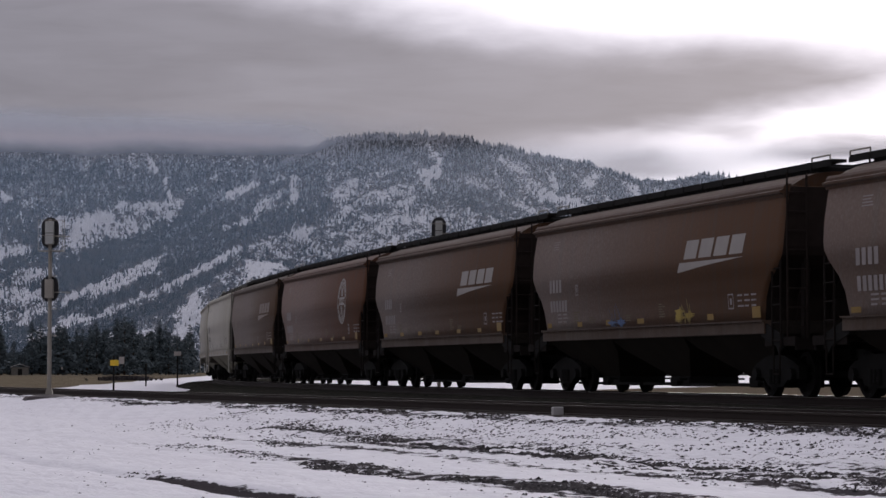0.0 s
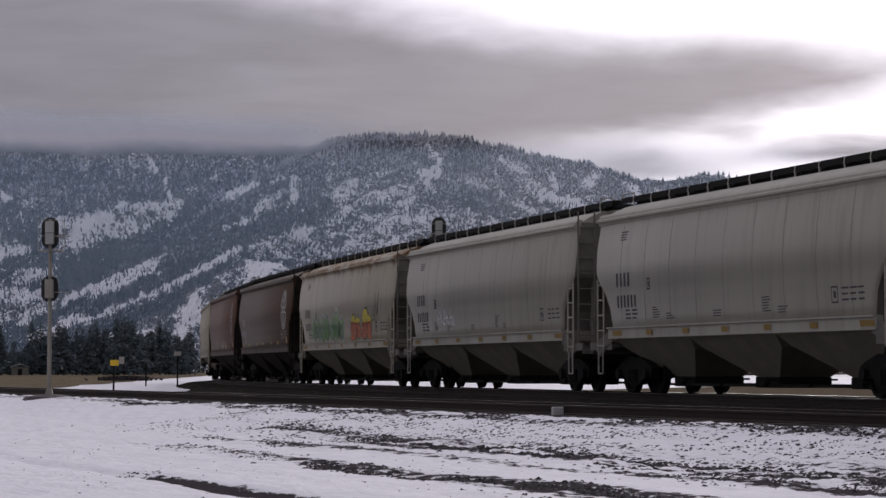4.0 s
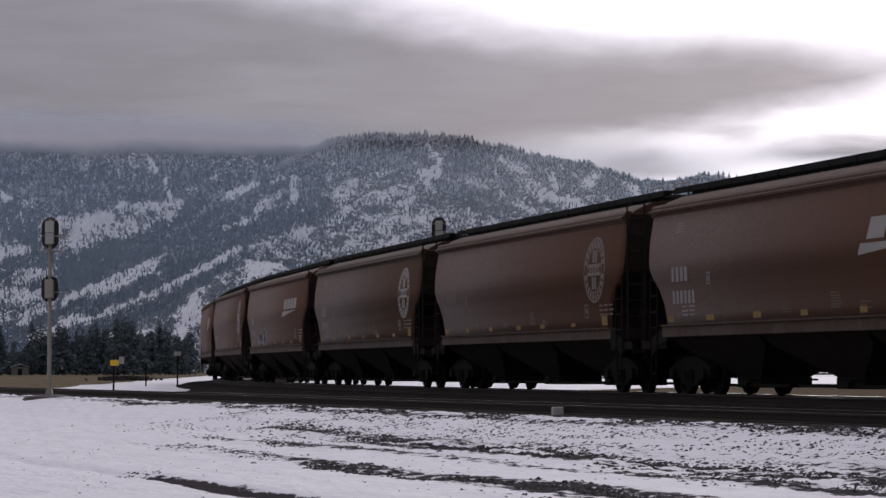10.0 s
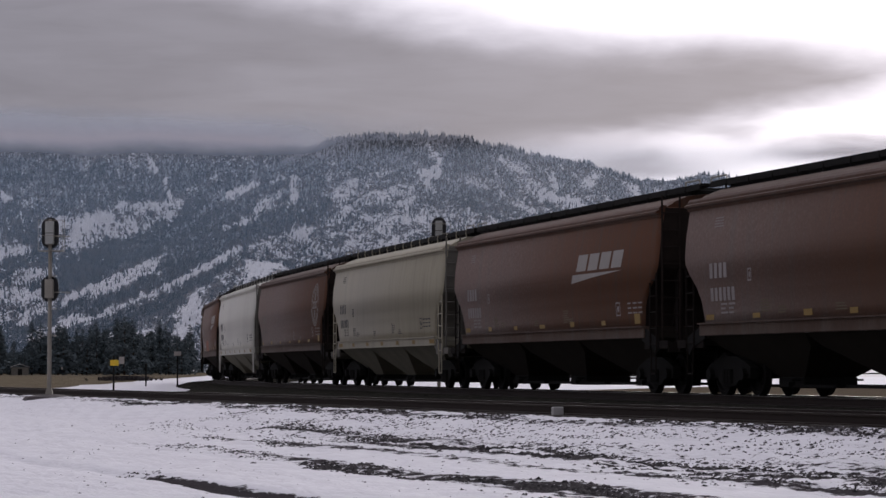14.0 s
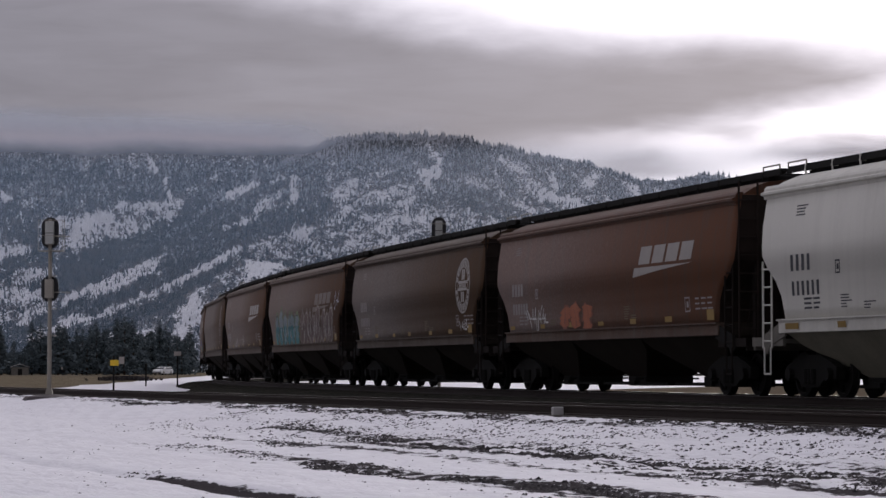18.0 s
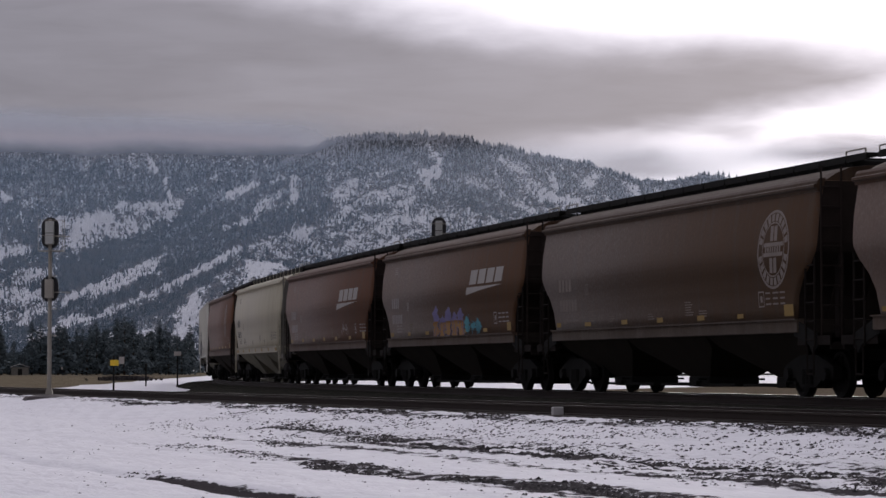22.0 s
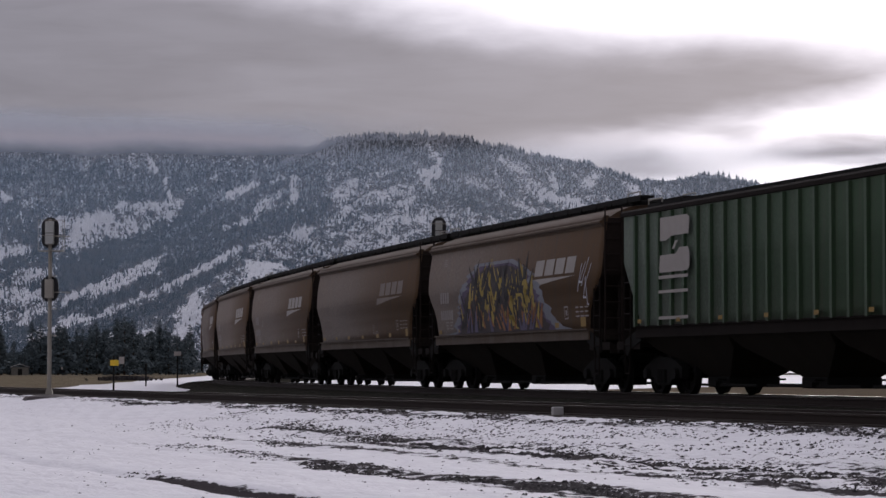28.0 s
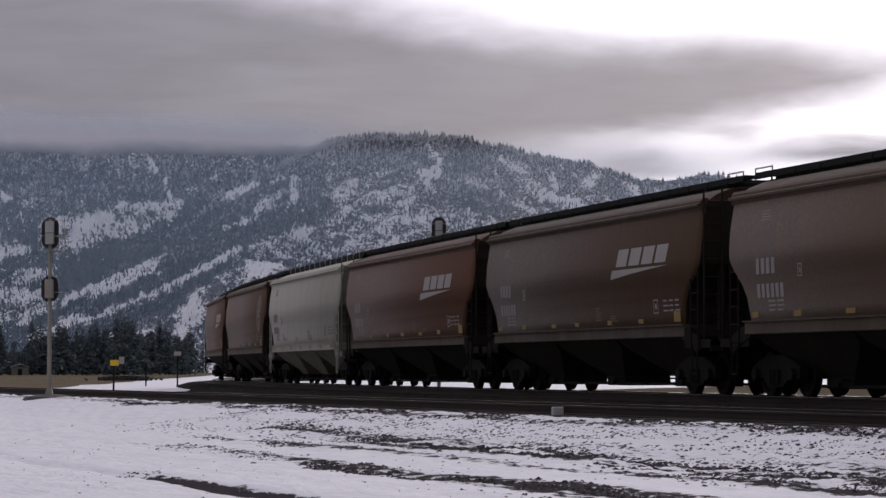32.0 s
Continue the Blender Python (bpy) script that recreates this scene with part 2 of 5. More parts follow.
def needles(name, dark, light, frost):
    m, nt, b = material(name, 0.9, 0.0, 0.1)
    info = put(nt, "ShaderNodeNewGeometry").outputs["Random Per Island"]
    vec = place(nt)
    a = grain(nt, vec, 0.012, 4.0, 0.6)
    f = calc(nt, "MULTIPLY_ADD", info, 0.7, calc(nt, "MULTIPLY", a, 0.3))
    col = blend(nt, f, dark, light)
    high = put(nt, "ShaderNodeSeparateXYZ")
    nt.links.new(vec, high.inputs[0])
    # rime grows with height
    line = step(nt, high.outputs[2], 170.0, 400.0, 0.0, 0.44)
    white = step(nt, calc(nt, "ADD", calc(nt, "ADD", calc(nt, "MULTIPLY", info, 0.55), a), line), 1.13 - frost, 1.56 - frost)
    nt.links.new(blend(nt, calc(nt, "MULTIPLY", white, 0.85), col, (0.50, 0.505, 0.525)), b.inputs["Base Color"])
    return m


def leaf_stuff(name, dark, light):
    m, nt, b = material(name, 0.9, 0.0, 0.15)
    info = put(nt, "ShaderNodeNewGeometry").outputs["Random Per Island"]
    nt.links.new(blend(nt, info, dark, light), b.inputs["Base Color"])
    return m


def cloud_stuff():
    """Cloud sheet, opaque inside, torn along its lower edge; below, painted distance haze."""
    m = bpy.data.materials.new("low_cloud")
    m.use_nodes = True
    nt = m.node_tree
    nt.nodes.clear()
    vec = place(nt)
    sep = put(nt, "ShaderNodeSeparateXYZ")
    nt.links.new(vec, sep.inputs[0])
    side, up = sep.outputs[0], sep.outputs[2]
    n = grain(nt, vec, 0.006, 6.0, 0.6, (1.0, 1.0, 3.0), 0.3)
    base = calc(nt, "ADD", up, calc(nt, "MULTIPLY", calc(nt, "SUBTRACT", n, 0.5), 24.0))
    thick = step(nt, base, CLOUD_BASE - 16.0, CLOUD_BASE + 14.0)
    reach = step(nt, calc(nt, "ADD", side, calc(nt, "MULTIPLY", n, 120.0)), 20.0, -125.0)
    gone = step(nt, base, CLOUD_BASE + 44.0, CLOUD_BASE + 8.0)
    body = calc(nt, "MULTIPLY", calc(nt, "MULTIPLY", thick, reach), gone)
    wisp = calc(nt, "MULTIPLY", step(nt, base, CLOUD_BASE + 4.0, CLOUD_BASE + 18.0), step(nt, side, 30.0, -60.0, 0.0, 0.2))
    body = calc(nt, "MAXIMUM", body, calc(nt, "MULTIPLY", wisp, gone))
    # blue-tinted haze over the whole mountain, thicker upwards and to the left
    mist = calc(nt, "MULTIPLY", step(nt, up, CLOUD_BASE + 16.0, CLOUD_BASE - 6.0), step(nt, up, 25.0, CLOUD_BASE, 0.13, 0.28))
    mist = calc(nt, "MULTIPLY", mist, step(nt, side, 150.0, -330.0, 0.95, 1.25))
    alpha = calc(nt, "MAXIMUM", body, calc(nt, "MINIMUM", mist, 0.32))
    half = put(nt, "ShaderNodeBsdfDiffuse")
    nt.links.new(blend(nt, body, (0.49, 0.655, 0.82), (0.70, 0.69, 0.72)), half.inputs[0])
    # the haze passes on light from behind, more to the right, to brighten it
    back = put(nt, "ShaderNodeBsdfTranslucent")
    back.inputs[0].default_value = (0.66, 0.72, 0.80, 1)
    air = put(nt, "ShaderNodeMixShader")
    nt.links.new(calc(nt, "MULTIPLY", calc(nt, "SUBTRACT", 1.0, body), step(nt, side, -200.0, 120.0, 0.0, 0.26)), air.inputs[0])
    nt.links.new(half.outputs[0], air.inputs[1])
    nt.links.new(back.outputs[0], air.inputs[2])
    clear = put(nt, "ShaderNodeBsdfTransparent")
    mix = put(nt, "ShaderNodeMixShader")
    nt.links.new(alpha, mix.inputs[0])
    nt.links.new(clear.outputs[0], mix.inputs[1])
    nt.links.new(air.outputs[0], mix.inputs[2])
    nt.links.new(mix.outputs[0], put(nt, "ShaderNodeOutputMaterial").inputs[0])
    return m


M = {
    "snow": snow_ground(),
    "ballast": stone("ballast", (0.005, 0.0052, 0.0045), (0.072, 0.068, 0.056), 11.0, 0.0, 0.05),
    "rail_side": plain("rail_steel_rusty", (0.032, 0.023, 0.018), 0.8, 0.3),
    "rail_dull": plain("rail_steel_dull", (0.07, 0.058, 0.05), 0.6, 0.3, 0.2),
    "rubble": plain("dark_rubble", (0.06, 0.05, 0.05), 0.9, 0.0, 0.5),
    "print": plain("faded_yellowish_print", (0.15, 0.125, 0.075), 0.7, 0.0, 0.4),
    "mark": plain("worn_stencil", (0.27, 0.24, 0.225), 0.7, 0.0, 0.3),
    "rail_head": plain("rail_steel_worn", (0.32, 0.30, 0.28), 0.35, 0.9, 0.2),
    "tie": plain("creosoted_timber", (0.035, 0.028, 0.022), 0.9, 0.0, 0.5, 2.0),
    "concrete": plain("concrete", (0.36, 0.35, 0.33), 0.9),
    "steel": plain("galvanised_steel", (0.27, 0.25, 0.21), 0.75, 0.2),
    "seam": plain("dirty_weld", (0.25, 0.23, 0.19), 0.8, 0.0, 0.5, 6.0),
    "black": plain("black_paint", (0.012, 0.012, 0.013), 0.55),
    # underbody brown: grime plus the shade below the cars, in one colour
    "grime_and_shade": plain("grimy_shaded_brown", (0.015, 0.0115, 0.0095), 0.9, 0.0, 0.5, 3.0, 0.10),
    # end colours darkened for the shade between coupled cars
    "end_shade": plain("shaded_end_sheet", (0.022, 0.016, 0.013), 0.9, 0.0, 0.5, 3.0, 0.10),
    "pale_shade_and_wear": plain("shaded_worn_pale_paint", (0.15, 0.14, 0.118), 0.85, 0.0, 0.5, 3.0, 0.15),
    # bay paint darkened for grime and for shade under the overhang
    "pale_bay": plain("shaded_grimy_pale_paint", (0.22, 0.205, 0.155), 0.85, 0.0, 0.45, 1.4, 0.15),
    # near black also stands for the shade the trucks sit in
    "near_black": plain("near_black_underframe", (0.011, 0.0105, 0.009), 0.85, 0.0, 0.5, 3.0, 0.14),
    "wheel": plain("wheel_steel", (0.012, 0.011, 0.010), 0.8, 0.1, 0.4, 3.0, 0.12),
    "white": plain("stencil_white", (0.31, 0.285, 0.255), 0.6, 0.0, 0.2),
    "faded": plain("faded_white", (0.19, 0.155, 0.13), 0.7, 0.0, 0.3),
    "stencil": plain("stencil_black", (0.05, 0.05, 0.055), 0.7),
    "yellow": plain("reflective_yellow", (0.25, 0.155, 0.03), 0.5),
    "sign_yellow": plain("sign_yellow", (0.62, 0.42, 0.03), 0.5),
    "red": plain("stencil_red", (0.42, 0.09, 0.07), 0.6),
    "field": stone("dry_stubble", (0.090, 0.074, 0.050), (0.22, 0.185, 0.13), 1.2, 0.0, 0.1),
    "road": stone("frosted_road", (0.085, 0.068, 0.048), (0.165, 0.135, 0.098), 5.0, 0.0, 0.01),
    "far_road": stone("frosted_asphalt", (0.13, 0.118, 0.10), (0.25, 0.23, 0.20), 3.0, 0.0, 0.01),
    "bark": plain("bark", (0.05, 0.035, 0.025), 0.95),
    # needles lightened and blued for the haze in front of them
    "pine": leaf_stuff("hazed_pine_needles", (0.046, 0.062, 0.068), (0.110, 0.135, 0.140)),
    "far_trees": needles("mountain_forest", (0.022, 0.034, 0.041), (0.066, 0.083, 0.093), 0.27),
    "left_trees": needles("hazy_mountain_forest", (0.020, 0.034, 0.042), (0.058, 0.078, 0.090), 0.16),
    "rock_dome": mountain_rock("snowy_rock", (0.034, 0.042, 0.047), 0.0),
    "rock_left": mountain_rock("snowy_slope", (0.026, 0.038, 0.045), 0.02),
    "cloud": cloud_stuff(),
    "tuft": leaf_stuff("dead_grass_and_gravel", (0.012, 0.011, 0.012), (0.085, 0.076, 0.074)),
    "glass": plain("dark_glass", (0.02, 0.022, 0.025), 0.08, 0.0, 0.1, 3.0, 0.6),
    "lens": plain("signal_back", (0.34, 0.345, 0.32), 0.5, 0.2),
    # bay colour carries the shade under the brown cars
    "bay": plain("shaded_hopper_sheet", (0.027, 0.022, 0.017), 0.9, 0.0, 0.5, 1.4, 0.10),
    "rubber": plain("rubber", (0.015, 0.015, 0.015), 0.8),
    "car_white": plain("car_white", (0.62, 0.62, 0.60), 0.3),
    "car_dark": plain("car_dark", (0.03, 0.03, 0.035), 0.3),
}
ROOFS = {}
COLORS = {"brown": (0.0965, 0.0446, 0.0175), "dark": (0.0783, 0.0399, 0.0163), "red": (0.1187, 0.0464, 0.0188), "maroon": (0.1055, 0.0427, 0.0175), "dusty": (0.1066, 0.0604, 0.0275), "grey": (0.375, 0.355, 0.29), "white": (0.58, 0.565, 0.49), "cream": (0.385, 0.347, 0.245), "rusty": (0.425, 0.385, 0.285), "green": (0.036, 0.07, 0.033)}
ROOF_DARKENING = 0.62   # darkens roof, eave and sill paint against the sky light they catch
PAINT = {
    "brown": paint("mineral_brown", COLORS["brown"]),
    "dark": paint("dark_brown", COLORS["dark"]),
    "red": paint("oxide_red", COLORS["red"]),
    "maroon": paint("maroon_brown", COLORS["maroon"]),
    "dusty": paint("drab_brown", COLORS["dusty"]),
    "grey": paint("light_grey", COLORS["grey"], 0.0, 0.2),
    "white": paint("off_white", COLORS["white"], 0.0, 0.09),
    "cream": paint("cream_grey", COLORS["cream"], 0.0, 0.2),
    "rusty": paint("rust_topped_grey", COLORS["rusty"], 0.9, 0.22),
    "green": paint("faded_green", COLORS["green"], 0.0, 0.35),
}


# ---- mesh helpers ----
def mesh_of(bm, name):
    me = bpy.data.meshes.new(name)
    bm.normal_update()
    bm.to_mesh(me)
    bm.free()
    return me


def part(name, bm, mat, parent=None, label="", at=None):
    """Links a bmesh (or a shared mesh) as one object under parent, wearing mat."""
    me = bm if isinstance(bm, bpy.types.Mesh) else mesh_of(bm, name)
    if not me.materials:
        me.materials.append(mat)
    ob = new(name, me)
    if me.materials[0] != mat:
        ob.material_slots[0].link = "OBJECT"
        ob.material_slots[0].material = mat
    ob.parent = parent
    if at is not None:
        ob.matrix_basis = at
    if label:
        ob["label"] = label
    return ob


def box(bm, x0, x1, y0, y1, z0, z1, bevel=0.0, m=None):
    vs = [bm.verts.new((x, y, z)) for x in (x0, x1) for y in (y0, y1) for z in (z0, z1)]
    if m:
        for v in vs:
            v.co = m @ v.co
    for f in ((0, 1, 3, 2), (4, 6, 7, 5), (0, 4, 5, 1), (2, 3, 7, 6), (0, 2, 6, 4), (1, 5, 7, 3)):
        bm.faces.new([vs[i] for i in f])
    if bevel:
        bmesh.ops.bevel(bm, geom=list({e for v in vs for e in v.link_edges}), offset=bevel, segments=1, affect="EDGES")
    return bm


def rod(bm, a, b, r, n=6, r2=None):
    a, b = Vector(a), Vector(b)
    q = (b - a).to_track_quat("Z", "Y")
    r2 = r if r2 is None else r2
    lo = [bm.verts.new(a + q @ Vector((r * math.cos(i * math.tau / n), r * math.sin(i * math.tau / n), 0))) for i in range(n)]
    hi = [bm.verts.new(b + q @ Vector((r2 * math.cos(i * math.tau / n), r2 * math.sin(i * math.tau / n), 0))) for i in range(n)]
    for i in range(n):
        bm.faces.new((lo[i], lo[(i + 1) % n], hi[(i + 1) % n], hi[i]))
    bm.faces.new(lo[::-1])
    bm.faces.new(hi)
    return bm


def loft(bm, rings, closed=True, cap=True):
    """Skins equal rings of points one after another."""
    vs = [[bm.verts.new(p) for p in ring] for ring in rings]
    n = len(rings[0])
    for a, b in zip(vs, vs[1:]):
        for i in range(n if closed else n - 1):
            j = (i + 1) % n
            bm.faces.new((a[i], a[j], b[j], b[i]))
    if cap and closed:
        bm.faces.new(vs[0][::-1])
        bm.faces.new(vs[-1])
    return bm


def empty(name, label, category, group="", at=None):
    ob = new(name)
    ob.empty_display_size = 0.3
    if at is not None:
        ob.matrix_world = at
    return tagged(ob, label, category, group)


# ---- the main line: bearing and curve ----
KNOT_S = (-700, -160, -60, 0, 25, 50, 75, 260, 420, 1000)
KNOT_K = (0.0, 0.0, -0.0010, -0.0010, -0.0013, -0.0019, -0.00213, -0.00213, 0.0, 0.0)
S0 = -760
WAY = np.arange(S0, 901, 1.0)


def lay_line():
    k = np.interp(WAY, KNOT_S, KNOT_K)
    th = np.concatenate([[0.0], np.cumsum((k[1:] + k[:-1]) / 2)])
    i0 = -S0
    th = th - th[i0] + 0.2841
    dx, dy = -np.sin(th), np.cos(th)
    x = np.concatenate([[0.0], np.cumsum((dx[1:] + dx[:-1]) / 2)])
    y = np.concatenate([[0.0], np.cumsum((dy[1:] + dy[:-1]) / 2)])
    return x - x[i0] + 8.1641, y - y[i0] + 50.5866, th


LINE = lay_line()


def on_line(s, lat=0.0):
    """A point of the main line s metres up the valley, lat metres to the camera's side, and the bearing."""
    x, y, th = (float(np.interp(s, WAY, c)) for c in LINE)
    return x - lat * math.cos(th), y - lat * math.sin(th), th


def on_side(a, lat=0.0):
    """The same for the straight side track; lat counts from its near rail."""
    return SIDE_X - a * math.sin(SIDE_TURN) - lat * math.cos(SIDE_TURN), SIDE_Y + a * math.cos(SIDE_TURN) - lat * math.sin(SIDE_TURN), SIDE_TURN


def side_dist(x, y):
    return -(x - SIDE_X) * math.cos(SIDE_TURN) - (y - SIDE_Y) * math.sin(SIDE_TURN)


# ---- ground ----
def ground_z(x, y):
    d = side_dist(x, y)
    r = math.hypot(x, y)
    if d > 0.5:
        z = float(np.interp(d, (0.5, 1.0, 4.2, 16.0, 60.0), (-0.27, -0.29, -0.66, -0.92, -0.95)))
        z += 0.05 * noise.fractal((x * 0.35, y * 0.2, 0.0), 0.9, 2.1, 4) * min(1, d)
        z += 0.02 * noise.fractal((x * 1.6, y * 0.9, 3.0), 0.9, 2.1, 3)
        z += 0.026 * noise.fractal((x * 4.2, y * 2.4, 5.0), 0.8, 2.1, 3) * float(np.interp(d, (0.6, 5.0, 8.0), (1.0, 1.0, 0.3)))
        # wheel ruts of the access track
        for at, deep in ((7.85, 0.05), (10.65, 0.09)):
            wander = at + 0.1 * noise.noise((y * 0.3, at, 0))
            z -= deep * math.exp(-((d - wander) / 0.22) ** 2) * float(np.interp(y, (24, 30, 44, 60), (1, 1, 0.5, 0)))
    else:
        z = float(np.interp(d, (-16.0, -6.0, 0.3, 0.5), (-0.42, -0.42, -0.36, -0.27)))
        z = float(np.interp(r, (60, 150, 300, 450, 1200, 2600, 4000), (z, -0.40, -0.40, -0.38, 0.1, 1.5, 3.0)))
    return z


def build_ground():
    rings = np.concatenate([np.geomspace(2.0, 20.0, 14, endpoint=False), np.linspace(20, 60, 190, endpoint=False), np.geomspace(60, 220, 90, endpoint=False), np.geomspace(220, 4900, 40)])
    az = np.concatenate([np.linspace(-180, -14, 24, endpoint=False), np.linspace(-14, 14, 260, endpoint=False), np.linspace(14, 180, 24, endpoint=False)])
    verts, faces = [(0, 0, ground_z(0.0, 0.0))], []
    n = len(az)
    for r in rings:
        for a in az:
            x, y = r * math.sin(radians(a)), r * math.cos(radians(a))
            verts.append((x, y, ground_z(x, y)))
    for j in range(n):
        faces.append((0, 1 + (j + 1) % n, 1 + j))
    for i in range(len(rings) - 1):
        p, q = 1 + i * n, 1 + (i + 1) * n
        for j in range(n):
            k = (j + 1) % n
            faces.append((p + j, p + k, q + k, q + j))
    me = bpy.data.meshes.new("ground")
    me.from_pydata(verts, [], faces)
    me.polygons.foreach_set("use_smooth", [True] * len(faces))
    tagged(part("ground", me, M["snow"]), "snow-covered ground with bare gravel and dead grass showing through", "ground", kind="structure")


build_ground()


def strip(name, rows, mat, label, category, kind="structure"):
    """A sheet skinned through equal rows of points."""
    n = len(rows[0])
    verts = [p for row in rows for p in row]
    faces = [(i * n + j, i * n + j + 1, (i + 1) * n + j + 1, (i + 1) * n + j) for i in range(len(rows) - 1) for j in range(n - 1)]
    me = bpy.data.meshes.new(name)
    me.from_pydata(verts, [], faces)
    return tagged(part(name, me, mat), label, category, kind=kind)


def build_ballast():
    rows = []
    for s in list(range(-400, -60, 10)) + list(range(-60, 340, 1)) + list(range(340, 760, 10)):
        x0, y0, th = on_line(s)
        to_side = (0.5 - side_dist(x0, y0)) / math.cos(th - SIDE_TURN)
        far = 3.6
        wide = float(np.interp(s, (-60, -52, 34, 50, 68), (far, to_side, to_side, 5.6, 3.7))) if -60 < s < 68 else far
        wide = max(wide, 2.6)
        mid = max(2.4, wide - 1.2)
        row = []
        for lat, z in ((-3.8, -0.60), (-2.2, -0.22), (-1.5, -0.165), (-0.4, -0.175), (0.4, -0.175), (1.5, -0.165), (2.2, -0.22)):
            row.append((*on_line(s, lat)[:2], z))
        for f in (0.33, 0.66, 1.0):
            row.append((*on_line(s, 2.2 + (mid - 2.2) * f)[:2], -0.24 + 0.03 * noise.noise((s * 0.3, f * 4, 0))))
        row.append((*on_line(s, wide)[:2], -0.34 if wide > 3.7 else -0.55))
        rows.append(row)
    strip("ballast_bed", rows, M["ballast"], "dark crushed-stone ballast bed under the tracks", "ballast")


build_ballast()


def sweep_rail(points, top, name, parent, worn):
    """Rail along points (x, y, bearing): web and foot, with the worn head as its own part."""
    prof = [(-0.07, -0.17), (0.07, -0.17), (0.07, -0.155), (0.012, -0.14), (0.012, -0.045), (0.036, -0.035), (0.036, -0.004), (-0.036, -0.004), (-0.036, -0.035), (-0.012, -0.045), (-0.012, -0.14), (-0.07, -0.155)]
    bm = bmesh.new()
    loft(bm, [[(x - u * math.cos(t), y - u * math.sin(t), top + v) for u, v in prof] for x, y, t in points])
    rail = part(name, bm, M["rail_side"], parent)
    bm = bmesh.new()
    head = [(-0.034, -0.0035), (0.034, -0.0035), (0.034, 0.0), (-0.034, 0.0)]
    loft(bm, [[(x - u * math.cos(t), y - u * math.sin(t), top + v) for u, v in head] for x, y, t in points])
    part("rail_head", bm, worn, rail, "worn running surface of the rail")


def build_tracks():
    main = tagged(empty("main_track", "", ""), "curved railway track on dark ballast", "railway track", kind="structure")
    stops = list(range(-300, -60, 5)) + list(range(-60, 340, 2)) + list(range(340, 760, 10))
    for lat in (-0.754, 0.754):
        sweep_rail([on_line(s, lat) for s in stops], 0.0, "rail", main, M["rail_head"])
    side = tagged(empty("side_track", "", ""), "straight rusty side track half buried in snow", "railway track", kind="structure")
    for lat in (0.0, -1.508):
        sweep_rail([on_side(a, lat) for a in list(range(-46, 120, 2)) + list(range(120, 500, 20))], -0.09, "rail", side, M["rail_dull"])
    bm = bmesh.new()
    box(bm, -1.3, 1.3, -0.115, 0.115, -0.33, -0.165, 0.012)
    tie = mesh_of(bm, "tie")
    rng = random.Random(4)
    for i in range(230):
        x, y, t = on_line(-22 + 0.56 * i, rng.uniform(-0.03, 0.03))
        part("tie", tie, M["tie"], main, at=pose(x, y, 0.0, 0, 0, math.degrees(t) + rng.uniform(-0.6, 0.6)))
    for i in range(130):
        x, y, t = on_side(-24 + 0.56 * i, -0.754 + rng.uniform(-0.05, 0.05))
        part("tie", tie, M["tie"], side, at=pose(x, y, -0.09 + rng.uniform(-0.01, 0.005), 0, 0, math.degrees(t) + rng.uniform(-1, 1)))
    # bonded joint box on the side track's near rail
    x, y, t = on_side(-5.4, 0.16)
    bm = bmesh.new()
    box(bm, -0.10, 0.10, -0.055, 0.055, -0.27, -0.12, 0.012)
    part("joint_box", bm, M["concrete"], side, "small weathered white box bolted beside the rail", pose(x, y, 0, 0, 0, math.degrees(t)))


build_tracks()


def road_rows(points, wide, lift):
    rows = []
    for (x, y), (x2, y2) in zip(points, points[1:] + [(2 * points[-1][0] - points[-2][0], 2 * points[-1][1] - points[-2][1])]):
        l = math.hypot(x2 - x, y2 - y)
        half = wide(y)
        nx, ny = -(y2 - y) / l, (x2 - x) / l
        rows.append([(x + nx * h, y + ny * h, ground_z(x + nx * h, y + ny * h) + lift) for h in (-half, -half * 0.4, half * 0.4, half)])
    return rows


ROAD = [(-63.0 + 0.368 * a, 446.0 + 0.930 * a) for a in range(-300, 301, 10)]
strip("road", road_rows(ROAD, lambda y: 4.0, 0.05), M["far_road"], "frost-grey valley road beyond the tracks", "road")
BACK = [(0.052 * y + 16.0, float(y)) for y in range(40, 166, 3)]
strip("gravel_road", road_rows(BACK, lambda y: float(np.interp(y, (40, 60, 80, 100, 165), (4.0, 11.0, 17.0, 21.5, 1.0))) + 0.6 * noise.noise((y * 0.11, 2.0, 0.0)), 0.03), M["road"], "tan gravel road running behind the railway track", "road")


def build_field():
    """Dead grass left of the tracks; its edge against the snow is ragged."""
    rows = []
    for i in range(120):
        y = 96.0 + 6.0 * i
        edge = float(np.interp(y, (96, 122, 173, 240, 400, 820), (-15.5, -19.7, -23.3, -28.0, -38.0, -66.0))) + 1.2 * noise.fractal((y * 0.06, 1.0, 0.0), 0.9, 2.1, 4)
        rows.append([(edge - k * 22.0, y, ground_z(edge - k * 22.0, y) + 0.02) for k in (0, 0.15, 0.5, 1, 2, 4, 7)])
    strip("dry_field", rows, M["field"], "strip of dead brown grass beside the snowfield", "field")


build_field()


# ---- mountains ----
# ridge lines and distances set to fit the camera's view
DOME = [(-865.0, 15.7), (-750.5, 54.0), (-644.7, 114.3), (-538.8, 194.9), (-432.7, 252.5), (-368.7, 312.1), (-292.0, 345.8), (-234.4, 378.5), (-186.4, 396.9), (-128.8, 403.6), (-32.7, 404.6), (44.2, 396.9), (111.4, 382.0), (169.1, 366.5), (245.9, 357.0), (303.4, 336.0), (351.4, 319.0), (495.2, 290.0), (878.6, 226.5)]
